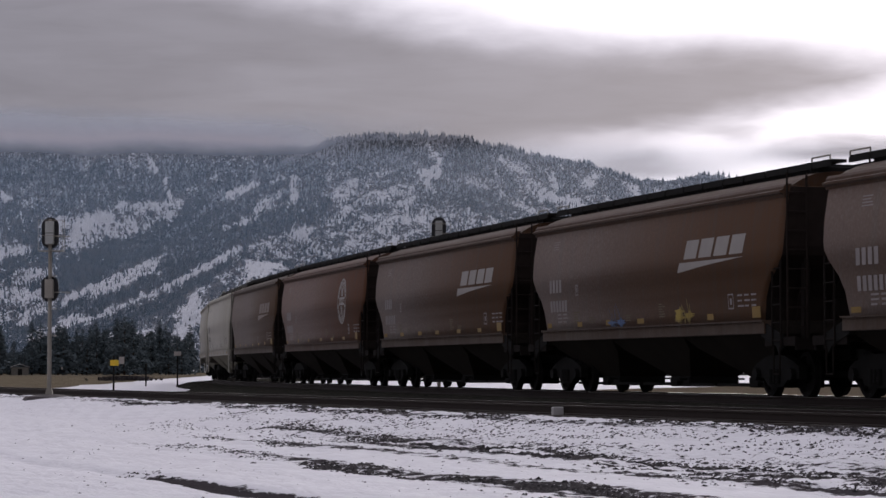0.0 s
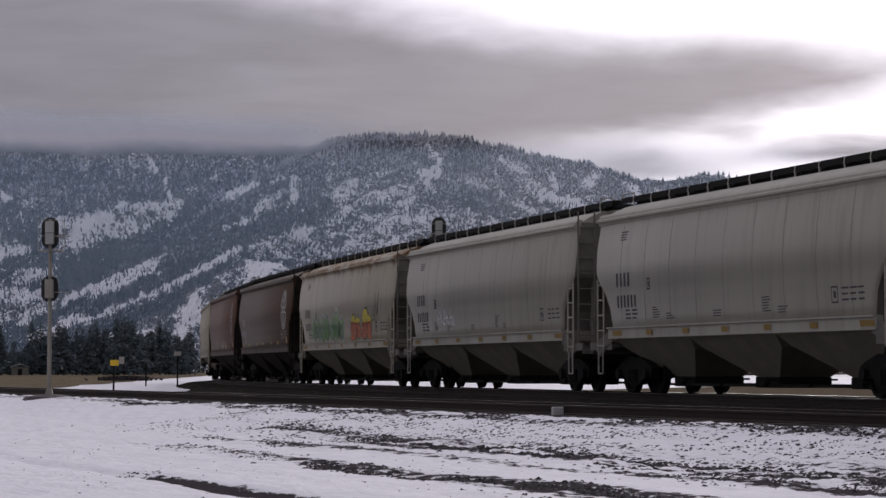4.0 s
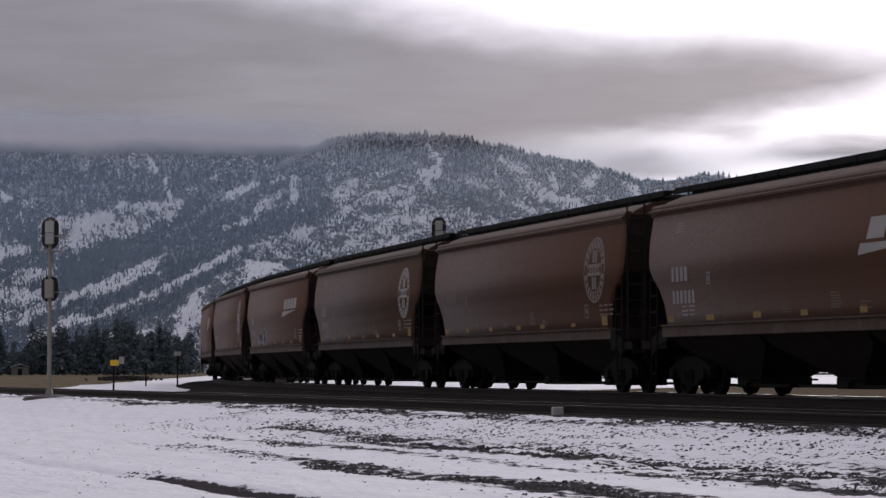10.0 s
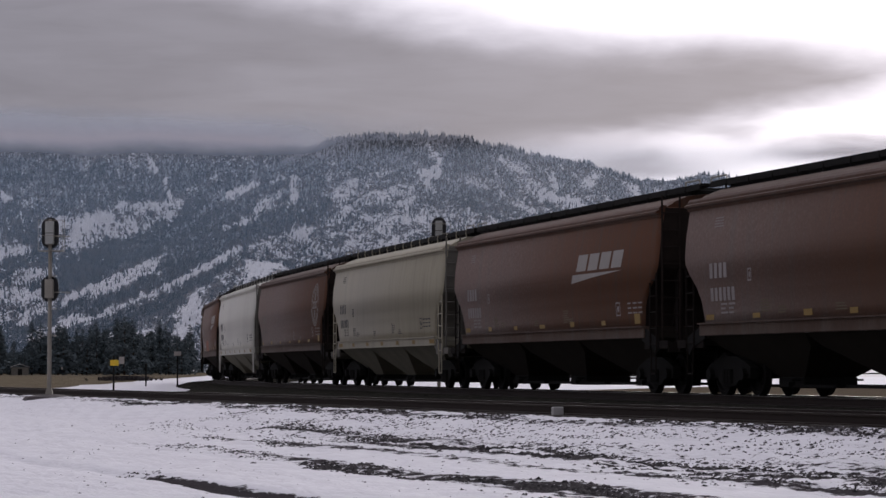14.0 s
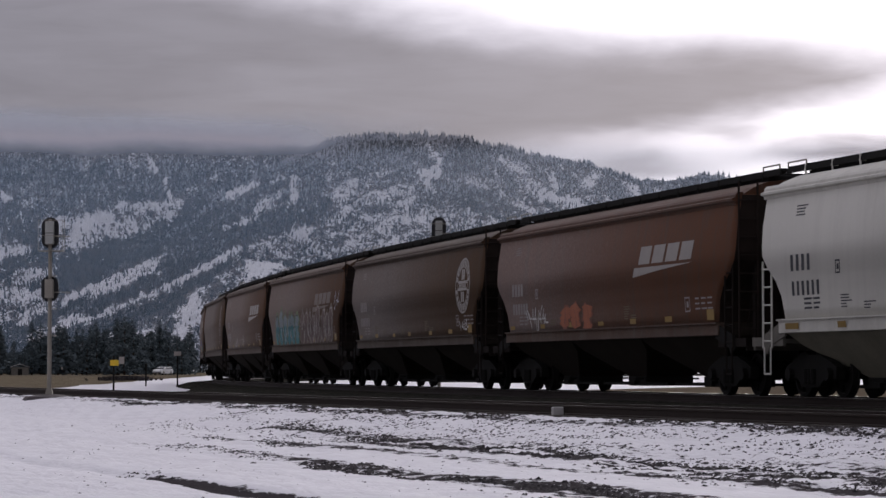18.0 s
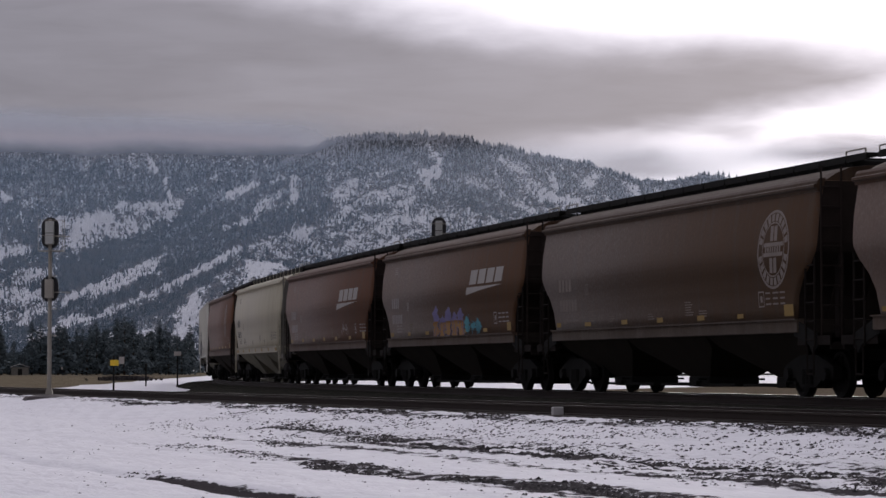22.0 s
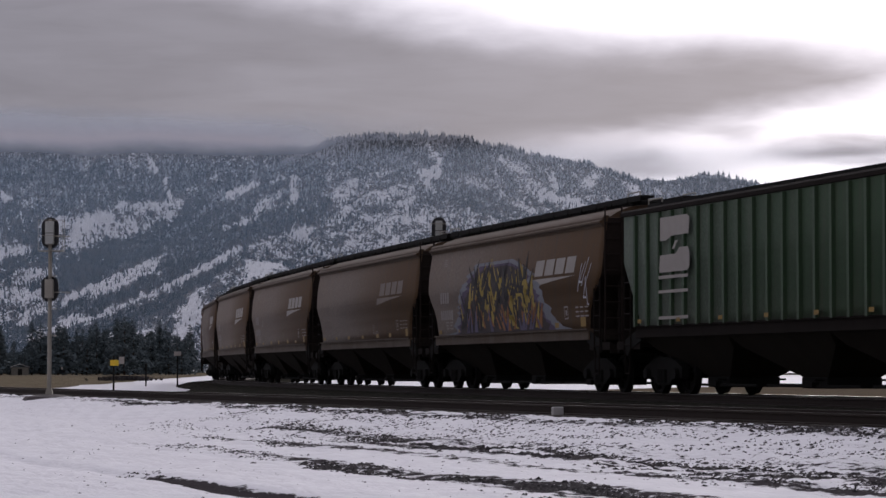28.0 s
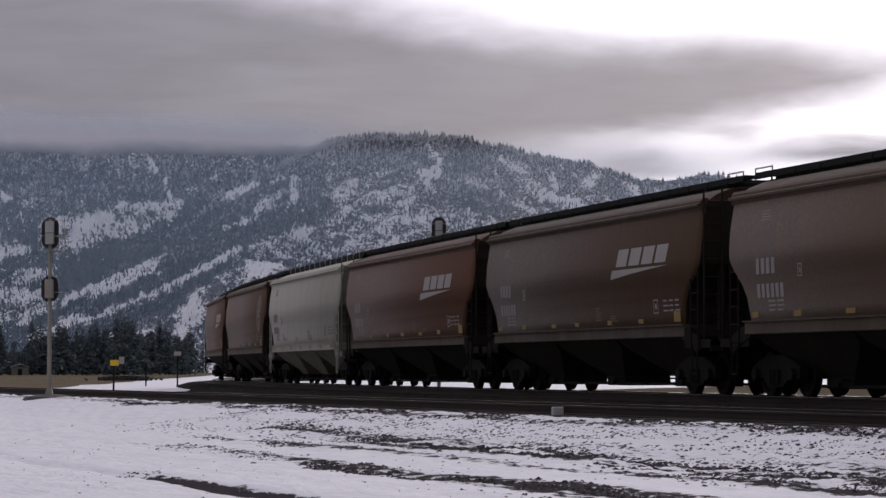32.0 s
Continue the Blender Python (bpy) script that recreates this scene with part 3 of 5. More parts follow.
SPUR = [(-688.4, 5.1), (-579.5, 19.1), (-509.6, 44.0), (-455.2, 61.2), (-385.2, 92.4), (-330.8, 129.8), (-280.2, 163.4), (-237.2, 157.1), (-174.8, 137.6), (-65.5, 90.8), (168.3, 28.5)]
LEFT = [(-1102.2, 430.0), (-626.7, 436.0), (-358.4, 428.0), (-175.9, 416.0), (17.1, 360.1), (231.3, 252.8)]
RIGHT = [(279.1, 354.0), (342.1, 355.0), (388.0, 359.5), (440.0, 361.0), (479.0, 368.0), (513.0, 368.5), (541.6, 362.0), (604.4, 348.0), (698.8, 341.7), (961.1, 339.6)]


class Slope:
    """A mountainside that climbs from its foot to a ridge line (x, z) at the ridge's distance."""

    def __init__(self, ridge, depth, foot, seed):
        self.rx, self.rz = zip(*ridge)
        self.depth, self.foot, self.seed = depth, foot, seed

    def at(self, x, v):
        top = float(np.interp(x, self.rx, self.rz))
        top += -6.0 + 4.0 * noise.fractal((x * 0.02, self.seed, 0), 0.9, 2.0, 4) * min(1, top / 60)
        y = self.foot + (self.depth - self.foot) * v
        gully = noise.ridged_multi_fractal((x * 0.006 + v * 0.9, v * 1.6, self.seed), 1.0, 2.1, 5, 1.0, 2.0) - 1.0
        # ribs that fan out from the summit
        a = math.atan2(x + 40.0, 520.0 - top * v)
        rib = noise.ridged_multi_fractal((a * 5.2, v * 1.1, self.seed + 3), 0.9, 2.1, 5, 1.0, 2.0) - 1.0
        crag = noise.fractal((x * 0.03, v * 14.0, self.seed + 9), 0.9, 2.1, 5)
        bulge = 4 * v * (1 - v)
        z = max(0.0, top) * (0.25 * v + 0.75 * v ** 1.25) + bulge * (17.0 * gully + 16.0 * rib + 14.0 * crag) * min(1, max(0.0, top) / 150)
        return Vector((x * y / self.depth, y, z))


def build_slope(key, name, mat, label, step_x, rows):
    slope = SLOPES[key]
    xs = np.arange(slope.rx[0], slope.rx[-1], step_x)
    pts = [slope.at(float(x), v) for v in np.linspace(0, 1, rows) for x in xs]
    back = [Vector((p.x * 1.03, p.y * 1.03, -5.0)) for p in pts[-len(xs):]]
    n = len(xs)
    pts += back
    faces = [(i * n + j, i * n + j + 1, (i + 1) * n + j + 1, (i + 1) * n + j) for i in range(rows) for j in range(n - 1)]
    me = bpy.data.meshes.new(name)
    me.from_pydata(pts, [], faces)
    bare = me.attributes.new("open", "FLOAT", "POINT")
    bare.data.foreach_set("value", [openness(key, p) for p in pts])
    tagged(part(name, me, mat), label, "mountain", kind="structure")


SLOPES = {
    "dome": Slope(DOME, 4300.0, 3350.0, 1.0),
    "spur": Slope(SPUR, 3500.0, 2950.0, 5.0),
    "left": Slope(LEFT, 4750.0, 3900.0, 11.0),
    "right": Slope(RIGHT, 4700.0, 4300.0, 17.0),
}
# open snow (+), closed forest and shaded ravines (-), placed to fit the camera's view: strokes of
# bearing and height in thousandths of the distance, from, to, half width, amount
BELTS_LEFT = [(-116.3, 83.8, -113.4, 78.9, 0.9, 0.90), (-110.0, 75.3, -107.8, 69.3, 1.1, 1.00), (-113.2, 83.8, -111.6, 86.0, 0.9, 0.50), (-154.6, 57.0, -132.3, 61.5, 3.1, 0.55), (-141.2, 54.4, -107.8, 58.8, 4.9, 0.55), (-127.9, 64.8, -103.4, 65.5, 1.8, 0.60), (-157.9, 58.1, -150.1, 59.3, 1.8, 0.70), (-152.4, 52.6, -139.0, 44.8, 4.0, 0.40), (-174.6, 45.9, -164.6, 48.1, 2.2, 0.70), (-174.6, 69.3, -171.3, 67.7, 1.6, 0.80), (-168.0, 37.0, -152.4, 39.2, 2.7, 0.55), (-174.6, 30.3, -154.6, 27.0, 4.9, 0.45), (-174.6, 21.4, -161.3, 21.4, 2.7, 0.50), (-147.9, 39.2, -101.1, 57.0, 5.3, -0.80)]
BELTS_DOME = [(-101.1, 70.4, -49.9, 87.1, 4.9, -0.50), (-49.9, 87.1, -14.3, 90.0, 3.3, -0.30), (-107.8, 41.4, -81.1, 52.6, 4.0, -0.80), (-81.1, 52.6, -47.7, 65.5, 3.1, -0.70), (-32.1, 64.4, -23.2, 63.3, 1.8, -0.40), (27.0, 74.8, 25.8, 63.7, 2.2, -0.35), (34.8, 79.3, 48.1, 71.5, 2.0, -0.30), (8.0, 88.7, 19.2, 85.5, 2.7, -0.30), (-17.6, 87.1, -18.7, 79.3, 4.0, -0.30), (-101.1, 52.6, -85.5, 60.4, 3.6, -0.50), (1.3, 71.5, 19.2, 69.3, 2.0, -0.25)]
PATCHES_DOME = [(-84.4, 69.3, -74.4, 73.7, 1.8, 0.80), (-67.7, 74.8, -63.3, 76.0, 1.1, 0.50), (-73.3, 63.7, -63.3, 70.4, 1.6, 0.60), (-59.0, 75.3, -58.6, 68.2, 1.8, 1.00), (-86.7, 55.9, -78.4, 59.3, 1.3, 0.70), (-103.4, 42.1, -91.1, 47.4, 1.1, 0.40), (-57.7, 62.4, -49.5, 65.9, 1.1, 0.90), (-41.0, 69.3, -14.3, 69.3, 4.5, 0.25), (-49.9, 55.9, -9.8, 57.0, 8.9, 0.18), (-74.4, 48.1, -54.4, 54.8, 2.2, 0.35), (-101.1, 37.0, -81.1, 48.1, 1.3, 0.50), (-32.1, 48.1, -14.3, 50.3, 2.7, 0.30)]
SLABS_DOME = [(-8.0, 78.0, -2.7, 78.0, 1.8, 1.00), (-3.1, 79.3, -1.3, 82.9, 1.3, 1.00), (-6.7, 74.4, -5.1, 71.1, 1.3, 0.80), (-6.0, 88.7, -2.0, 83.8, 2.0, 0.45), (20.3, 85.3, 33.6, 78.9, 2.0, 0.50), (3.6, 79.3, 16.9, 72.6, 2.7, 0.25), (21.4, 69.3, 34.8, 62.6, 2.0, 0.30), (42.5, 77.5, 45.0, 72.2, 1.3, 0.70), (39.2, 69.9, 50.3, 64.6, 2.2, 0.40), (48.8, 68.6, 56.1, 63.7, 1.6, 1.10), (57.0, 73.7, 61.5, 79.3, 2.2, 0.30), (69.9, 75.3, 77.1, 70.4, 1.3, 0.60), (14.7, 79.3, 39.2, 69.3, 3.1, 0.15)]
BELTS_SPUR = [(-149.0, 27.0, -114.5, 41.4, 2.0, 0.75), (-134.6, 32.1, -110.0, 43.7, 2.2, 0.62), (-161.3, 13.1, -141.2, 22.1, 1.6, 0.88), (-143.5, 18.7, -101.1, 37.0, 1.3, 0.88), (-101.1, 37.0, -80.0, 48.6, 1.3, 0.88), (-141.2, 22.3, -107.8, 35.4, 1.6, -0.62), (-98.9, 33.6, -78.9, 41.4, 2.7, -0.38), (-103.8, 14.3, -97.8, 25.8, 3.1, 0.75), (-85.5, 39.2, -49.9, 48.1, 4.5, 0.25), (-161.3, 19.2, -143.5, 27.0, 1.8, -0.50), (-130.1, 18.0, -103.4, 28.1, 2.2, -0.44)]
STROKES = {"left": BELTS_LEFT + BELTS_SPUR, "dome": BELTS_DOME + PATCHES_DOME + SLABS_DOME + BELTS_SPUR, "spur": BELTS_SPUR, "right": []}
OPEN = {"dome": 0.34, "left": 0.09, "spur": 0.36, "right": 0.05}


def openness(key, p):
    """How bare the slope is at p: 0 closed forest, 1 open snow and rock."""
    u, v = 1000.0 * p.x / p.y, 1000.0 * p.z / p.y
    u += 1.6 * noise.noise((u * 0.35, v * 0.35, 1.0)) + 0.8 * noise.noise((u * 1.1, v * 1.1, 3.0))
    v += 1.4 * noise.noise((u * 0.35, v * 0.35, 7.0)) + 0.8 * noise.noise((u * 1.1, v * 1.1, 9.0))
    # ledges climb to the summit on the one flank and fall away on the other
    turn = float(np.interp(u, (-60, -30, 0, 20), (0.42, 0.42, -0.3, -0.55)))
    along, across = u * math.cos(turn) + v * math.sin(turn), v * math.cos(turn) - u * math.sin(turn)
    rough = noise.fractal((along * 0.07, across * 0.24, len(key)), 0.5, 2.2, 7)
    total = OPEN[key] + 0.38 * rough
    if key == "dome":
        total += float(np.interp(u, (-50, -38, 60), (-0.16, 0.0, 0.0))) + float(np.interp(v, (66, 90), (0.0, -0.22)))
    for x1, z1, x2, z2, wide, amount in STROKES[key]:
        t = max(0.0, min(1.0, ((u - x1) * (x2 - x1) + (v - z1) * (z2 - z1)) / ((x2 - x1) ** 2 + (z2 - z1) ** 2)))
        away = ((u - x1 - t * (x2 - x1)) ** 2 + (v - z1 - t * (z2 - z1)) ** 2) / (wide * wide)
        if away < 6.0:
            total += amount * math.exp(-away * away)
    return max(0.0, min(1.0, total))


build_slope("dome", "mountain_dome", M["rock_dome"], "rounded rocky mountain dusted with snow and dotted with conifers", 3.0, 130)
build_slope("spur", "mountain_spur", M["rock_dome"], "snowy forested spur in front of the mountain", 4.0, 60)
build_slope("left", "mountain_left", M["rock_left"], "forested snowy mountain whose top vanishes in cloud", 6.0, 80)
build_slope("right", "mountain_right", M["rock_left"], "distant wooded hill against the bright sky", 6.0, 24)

def build_forest(key, count, tall, seed):
    slope, rng = SLOPES[key], random.Random(seed)
    verts, faces = [], []
    made = 0
    while made < count:
        x = rng.uniform(slope.rx[0], slope.rx[-1])
        crest = rng.random() < 0.05
        v = rng.uniform(0.985, 1.0) if crest else rng.random() ** 0.8
        p = slope.at(x, v)
        sx, sz = p.x * slope.depth / p.y, p.z * slope.depth / p.y
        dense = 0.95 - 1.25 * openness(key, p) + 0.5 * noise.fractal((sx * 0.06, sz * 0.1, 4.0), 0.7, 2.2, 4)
        dense = max(dense, 0.13)
        if rng.random() > dense:
            continue
        made += 1
        h = tall * (0.45 + 1.1 * rng.random() ** 1.6)
        if crest:
            h *= 1.25
        w = h * rng.uniform(0.16, 0.28) * (1.35 if crest or key == "right" else 1.0)
        turn = rng.uniform(0, 6.28)
        lean = rng.uniform(-0.03, 0.03) * h
        for base, tip, k in ((0.0, 0.72, 1.0), (0.38, 1.0, 0.68)):
            i0 = len(verts)
            for a in range(5):
                rr = w * k * rng.uniform(0.75, 1.2)
                verts.append((p.x + rr * math.cos(turn + a * 1.2566), p.y + rr * math.sin(turn + a * 1.2566), p.z - 1.0 + base * h))
            verts.append((p.x + lean, p.y, p.z + tip * h))
            faces += [(i0 + a, i0 + (a + 1) % 5, i0 + 5) for a in range(5)]
    me = bpy.data.meshes.new("forest")
    me.from_pydata(verts, [], faces)
    tagged(part("forest", me, M["left_trees" if key == "left" else "far_trees"]), "frost-dusted dark conifers covering the mountainside", "forest", kind="stuff")


build_forest("dome", 42000, 6.4, 1)
build_forest("left", 24000, 7.2, 2)
build_forest("spur", 5500, 5.0, 3)
build_forest("right", 7000, 6.0, 4)


# one see-through sheet in front of the mountains, cloud and haze together
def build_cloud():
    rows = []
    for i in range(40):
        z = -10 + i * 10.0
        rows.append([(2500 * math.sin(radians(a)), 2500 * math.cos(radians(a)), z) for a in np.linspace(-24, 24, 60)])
    strip("low_cloud", rows, M["cloud"], "sheet of grey cloud hiding the mountain top, haze tint below", "cloud")


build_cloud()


# ---- pines along the valley road ----
def pine_mesh(rng, h, spread):
    """Limbs in whorls, each a fan of ragged needle clumps."""
    verts, faces = [], []
    z = h * 0.04
    while z < h:
        reach = spread * (1 - z / h) ** 0.75 * rng.uniform(0.65, 1.15) + 0.12
        for k in range(rng.randint(5, 7)):
            a = rng.uniform(0, math.tau)
            ca, sa = math.cos(a), math.sin(a)
            droop = rng.uniform(-0.12, 0.18)
            for c in range(4):
                d = reach * (0.25 + 0.25 * c) * rng.uniform(0.85, 1.1)
                s = rng.uniform(0.16, 0.34) * (0.5 + reach * 0.4)
                cx, cy, cz = d * ca, d * sa, z + d * droop
                i0 = len(verts)
                for q in range(3):
                    t = rng.uniform(0, math.tau)
                    verts.append((cx + s * math.cos(t) * 1.3, cy + s * math.sin(t) * 1.3, cz + rng.uniform(-0.4, 0.3) * s))
                verts.append((cx + rng.uniform(-0.2, 0.2), cy + rng.uniform(-0.2, 0.2), cz + s * rng.uniform(0.6, 1.3)))
                faces += [(i0, i0 + 1, i0 + 3), (i0 + 1, i0 + 2, i0 + 3), (i0 + 2, i0, i0 + 3)]
        z += h * 0.032 * rng.uniform(0.8, 1.3)
    me = bpy.data.meshes.new("crown")
    me.from_pydata(verts, [], faces)
    return me


def build_pines():
    rng = random.Random(8)
    crowns = [pine_mesh(rng, 1.0 * h, s) for h, s in ((9.0, 2.4), (10.0, 2.8), (7.5, 2.1), (8.5, 3.1), (11.0, 2.7))]
    heights = (9.0, 10.0, 7.5, 8.5, 11.0)
    trunks = []
    for h in heights:
        bm = bmesh.new()
        rod(bm, (0, 0, -0.2), (0, 0, h * 0.55), 0.2, 7, 0.12)
        rod(bm, (0, 0, h * 0.55), (0.05, 0, h * 0.97), 0.12, 6, 0.02)
        for k in range(7):
            a = rng.uniform(0, math.tau)
            z = h * rng.uniform(0.25, 0.8)
            rod(bm, (0, 0, z), (1.1 * math.cos(a), 1.1 * math.sin(a), z + 0.1), 0.04, 5, 0.015)
        trunks.append(mesh_of(bm, "trunk"))
    # stand by stand: bearing in degrees, distance, relative height
    stands = []
    for i in range(66):
        a = -10.6 + i * (5.0 / 66) + rng.uniform(-0.06, 0.06)
        tall = 0.86 + 0.25 * noise.noise((a * 1.7, 3.1, 0)) + rng.uniform(-0.14, 0.14)
        if -9.75 < a < -9.25:
            tall *= 0.62
        stands.append((a, rng.uniform(482, 540), tall * 1.06))
    stands += [(-10.1, 484, 1.05), (-10.4, 478, 1.0), (-9.9, 480, 0.85), (-7.15, 476, 1.2), (-7.3, 480, 1.1), (-6.95, 482, 1.08), (-8.5, 482, 1.05)]
    stands += [(a, rng.uniform(560, 700), rng.uniform(0.6, 0.9)) for a in np.linspace(-13.5, -5.4, 30)]
    for a, r, k in stands:
        x, y = r * math.sin(radians(a)), r * math.cos(radians(a))
        i = rng.randrange(5)
        tree = empty("pine_tree", "dark evergreen pine at the edge of the snowy valley", "tree", "pines along the road", pose(x, y, ground_z(x, y), 0, 0, rng.uniform(0, 360)) @ Matrix.Diagonal((k, k, k, 1)))
        part("trunk", trunks[i], M["bark"], tree)
        part("crown", crowns[i], M["pine"], tree)


build_pines()


# ---- signals and signs ----
def signal_head(parent, z, tall, small):
    """Back of a searchlight-type head: black oval target, grey housing, hood and brackets."""
    bm = bmesh.new()
    w = 0.27
    ring = []
    for i in range(24):
        a = math.tau * i / 24
        ring.append((w * math.cos(a), (tall / 2 - w) * (1 if math.sin(a) > 0 else -1) + w * math.sin(a)))
    loft(bm, [[(u, 0.02, z + v) for u, v in ring], [(u, -0.02, z + v) for u, v in ring]])
    target = part("target", bm, M["black"], parent, "black oval signal backplate")
    bm = bmesh.new()
    box(bm, -0.13, 0.13, -0.24, -0.021, z - tall * 0.36, z + tall * 0.36, 0.02)
    part("housing", bm, M["steel"] if small else M["lens"], target, "pale grey lamp housing")
    if not small:
        bm = bmesh.new()
        box(bm, -0.128, 0.128, -0.252, -0.242, z - 0.02, z + 0.0, 0)
        part("seam", bm, M["near_black"], target)
    bm = bmesh.new()
    for k in (-0.18, 0.18):
        rod(bm, (0, 0.02, z + k), (0, 0.42, z + k), 0.12, 10)
    part("hood", bm, M["black"], target)
    bm = bmesh.new()
    box(bm, -0.035, 0.035, -0.16, 0.0, z - tall * 0.5 - 0.02, z - tall * 0.5 + 0.06)
    part("bracket", bm, M["steel"], parent)
    bm = bmesh.new()
    box(bm, 0.0, 0.62, -0.05, -0.02, z - 0.12, z - 0.09)
    part("arm", bm, M["steel"], parent)


def build_signal(x, y, base, mast, heads, label):
    sig = empty("railway_signal", label, "signal", "railway signals", pose(x, y, base))
    bm = bmesh.new()
    box(bm, -0.34, 0.34, -0.34, 0.34, -0.35, 0.10, 0.04)
    part("foundation", bm, M["rubble"], sig, "dark weathered concrete foundation")
    bm = bmesh.new()
    ring = lambda r, z: [(r * math.cos(i * math.tau / 14) * (1 + 0.2 * math.sin(i * 2.3)), r * math.sin(i * math.tau / 14), z) for i in range(14)]
    loft(bm, [ring(0.95, -0.1), ring(0.72, 0.09), ring(0.3, 0.16)])
    part("rubble_heap", bm, M["rubble"], sig, "dark rubble round the foundation")
    bm = bmesh.new()
    loft(bm, [[(-w, -w, z), (w, -w, z), (w, w, z), (-w, w, z)] for w, z in ((0.13, 0.05), (0.12, 0.14), (0.075, 0.34))])
    part("base_casting", bm, M["steel"], sig)
    bm = bmesh.new()
    rod(bm, (0, 0, 0.1), (0, 0, mast), 0.068, 12, 0.058)
    part("mast", bm, M["steel"], sig, "galvanised tubular mast")
    for z, tall, small in heads:
        signal_head(sig, z, tall, small)
    bm = bmesh.new()
    z = mast - 1.0
    box(bm, -0.32, 0.42, -0.3, 0.1, z, z + 0.03)
    part("platform", bm, M["steel"], sig, "small service platform")
    bm = bmesh.new()
    for px, py in ((0.42, -0.3), (0.42, 0.1), (-0.32, -0.3)):
        rod(bm, (px, py, z), (px, py, z + 0.95), 0.010, 5)
    rod(bm, (-0.32, -0.3, z + 0.95), (0.42, -0.3, z + 0.95), 0.010, 5)
    rod(bm, (0.42, -0.3, z + 0.95), (0.42, 0.1, z + 0.95), 0.010, 5)
    rod(bm, (-0.32, -0.3, z + 0.48), (0.42, -0.3, z + 0.48), 0.008, 5)
    part("railing", bm, M["steel"], sig)
    for k in (0.35, 0.5, 0.68):
        bm = bmesh.new()
        box(bm, -0.03, 0.2, -0.1, 0.1, mast * k, mast * k + 0.03)
        part("clamp", bm, M["steel"], sig)


build_signal(-12.09, 78.0, -0.36, 5.55, ((5.12, 0.97, False), (3.40, 0.80, True)), "two-headed grey railway signal mast on a concrete base in snow")
build_signal(-0.15, 93.0, -0.45, 6.4, ((6.11, 0.98, False), (4.3, 0.82, True)), "railway signal mast standing behind the passing train")


def build_sign(name, x, y, tall, panels, label, post="steel"):
    z0 = ground_z(x, y)
    sign = empty(name, label, "sign", "trackside signs", pose(x, y, z0))
    bm = bmesh.new()
    rod(bm, (0, 0, -0.3), (0, 0, tall), 0.045, 8)
    part("post", bm, M[post], sign)
    for x0, x1, za, zb, mat, note in panels:
        bm = bmesh.new()
        box(bm, x0, x1, -0.075, -0.05, za, zb, 0.006)
        part("panel", bm, M[mat], sign, note)


build_sign("trackside_sign", -15.3, 118.0, 1.62, ((-0.16, 0.24, 1.16, 1.43, "sign_yellow", "yellow panel"), (0.25, 0.50, 1.24, 1.58, "white", "white panel with worn print")), "yellow and white trackside signs on one thin post", "near_black")
build_sign("marker_post", -17.6, 150.5, 1.35, ((-0.06, 0.06, 1.15, 1.33, "near_black", ""),), "short dark trackside marker post in the snow", "near_black")
build_sign("milepost", -16.1, 154.0, 2.05, ((-0.21, 0.21, 1.82, 2.08, "white", "white number board with unreadable dark bars"),), "white board on a dark post beside the ballast", "near_black")
build_sign("marker_post", -66.0, 440.0, 1.5, ((-0.12, 0.12, 1.1, 1.5, "white", "pale reflector"),), "roadside reflector post at the field's edge", "near_black")


def build_shed():
    x, y = -79.0, 474.0
    shed = empty("shed", "small weathered wooden shed below dark pines", "shed", at=pose(x, y, ground_z(x, y), 0, 0, 12))
    bm = bmesh.new()
    box(bm, -1.6, 1.6, -1.2, 1.2, -0.1, 1.5)
    part("wall", bm, M["pale_shade_and_wear"], shed, "weathered grey board walls")
    bm = bmesh.new()
    loft(bm, [[(-1.8, yy, 1.45), (0, yy, 2.05), (1.8, yy, 1.45), (1.8, yy, 1.53), (0, yy, 2.15), (-1.8, yy, 1.53)] for yy in (-1.4, 1.4)])
    part("roof", bm, M["concrete"], shed, "snow-dusted grey roof")
    bm = bmesh.new()
    box(bm, -0.4, 0.4, -1.23, -1.19, 0.0, 1.2)
    part("door", bm, M["near_black"], shed)


build_shed()


def build_brush():
    """Leafless brush along the ditch between field and snow."""
    rng = random.Random(31)
    verts, faces = [], []
    for k in range(420):
        t = rng.random()
        x = -30.6 + 2.6 * t + rng.gauss(0, 0.8)
        y = 238.0 - 6.0 * t + rng.gauss(0, 4.0)
        z = ground_z(x, y)
        for q in range(5):
            i0 = len(verts)
            a, h, s = rng.uniform(0, 6.28), rng.uniform(0.15, 0.5), rng.uniform(0.03, 0.08)
            verts += [(x - s, y, z), (x + s, y, z), (x + 0.3 * math.cos(a), y + 0.3 * math.sin(a), z + h)]
            faces.append((i0, i0 + 1, i0 + 2))
    me = bpy.data.meshes.new("brush")
    me.from_pydata(verts, [], faces)
    tagged(part("brush", me, M["tuft"]), "low leafless dark brush along the ditch", "brush", kind="stuff")


build_brush()


# ---- covered hopper cars ----
WIDTH = ((1.27, 1.50), (1.53, 1.53), (2.2, 1.575), (2.8, 1.59), (3.4, 1.55), (4.08, 1.44), (4.19, 1.41))


def half_width(z, flat=False):
    if flat:
        return 1.55
    return float(np.interp(z, [a for a, b in WIDTH], [b for a, b in WIDTH]))


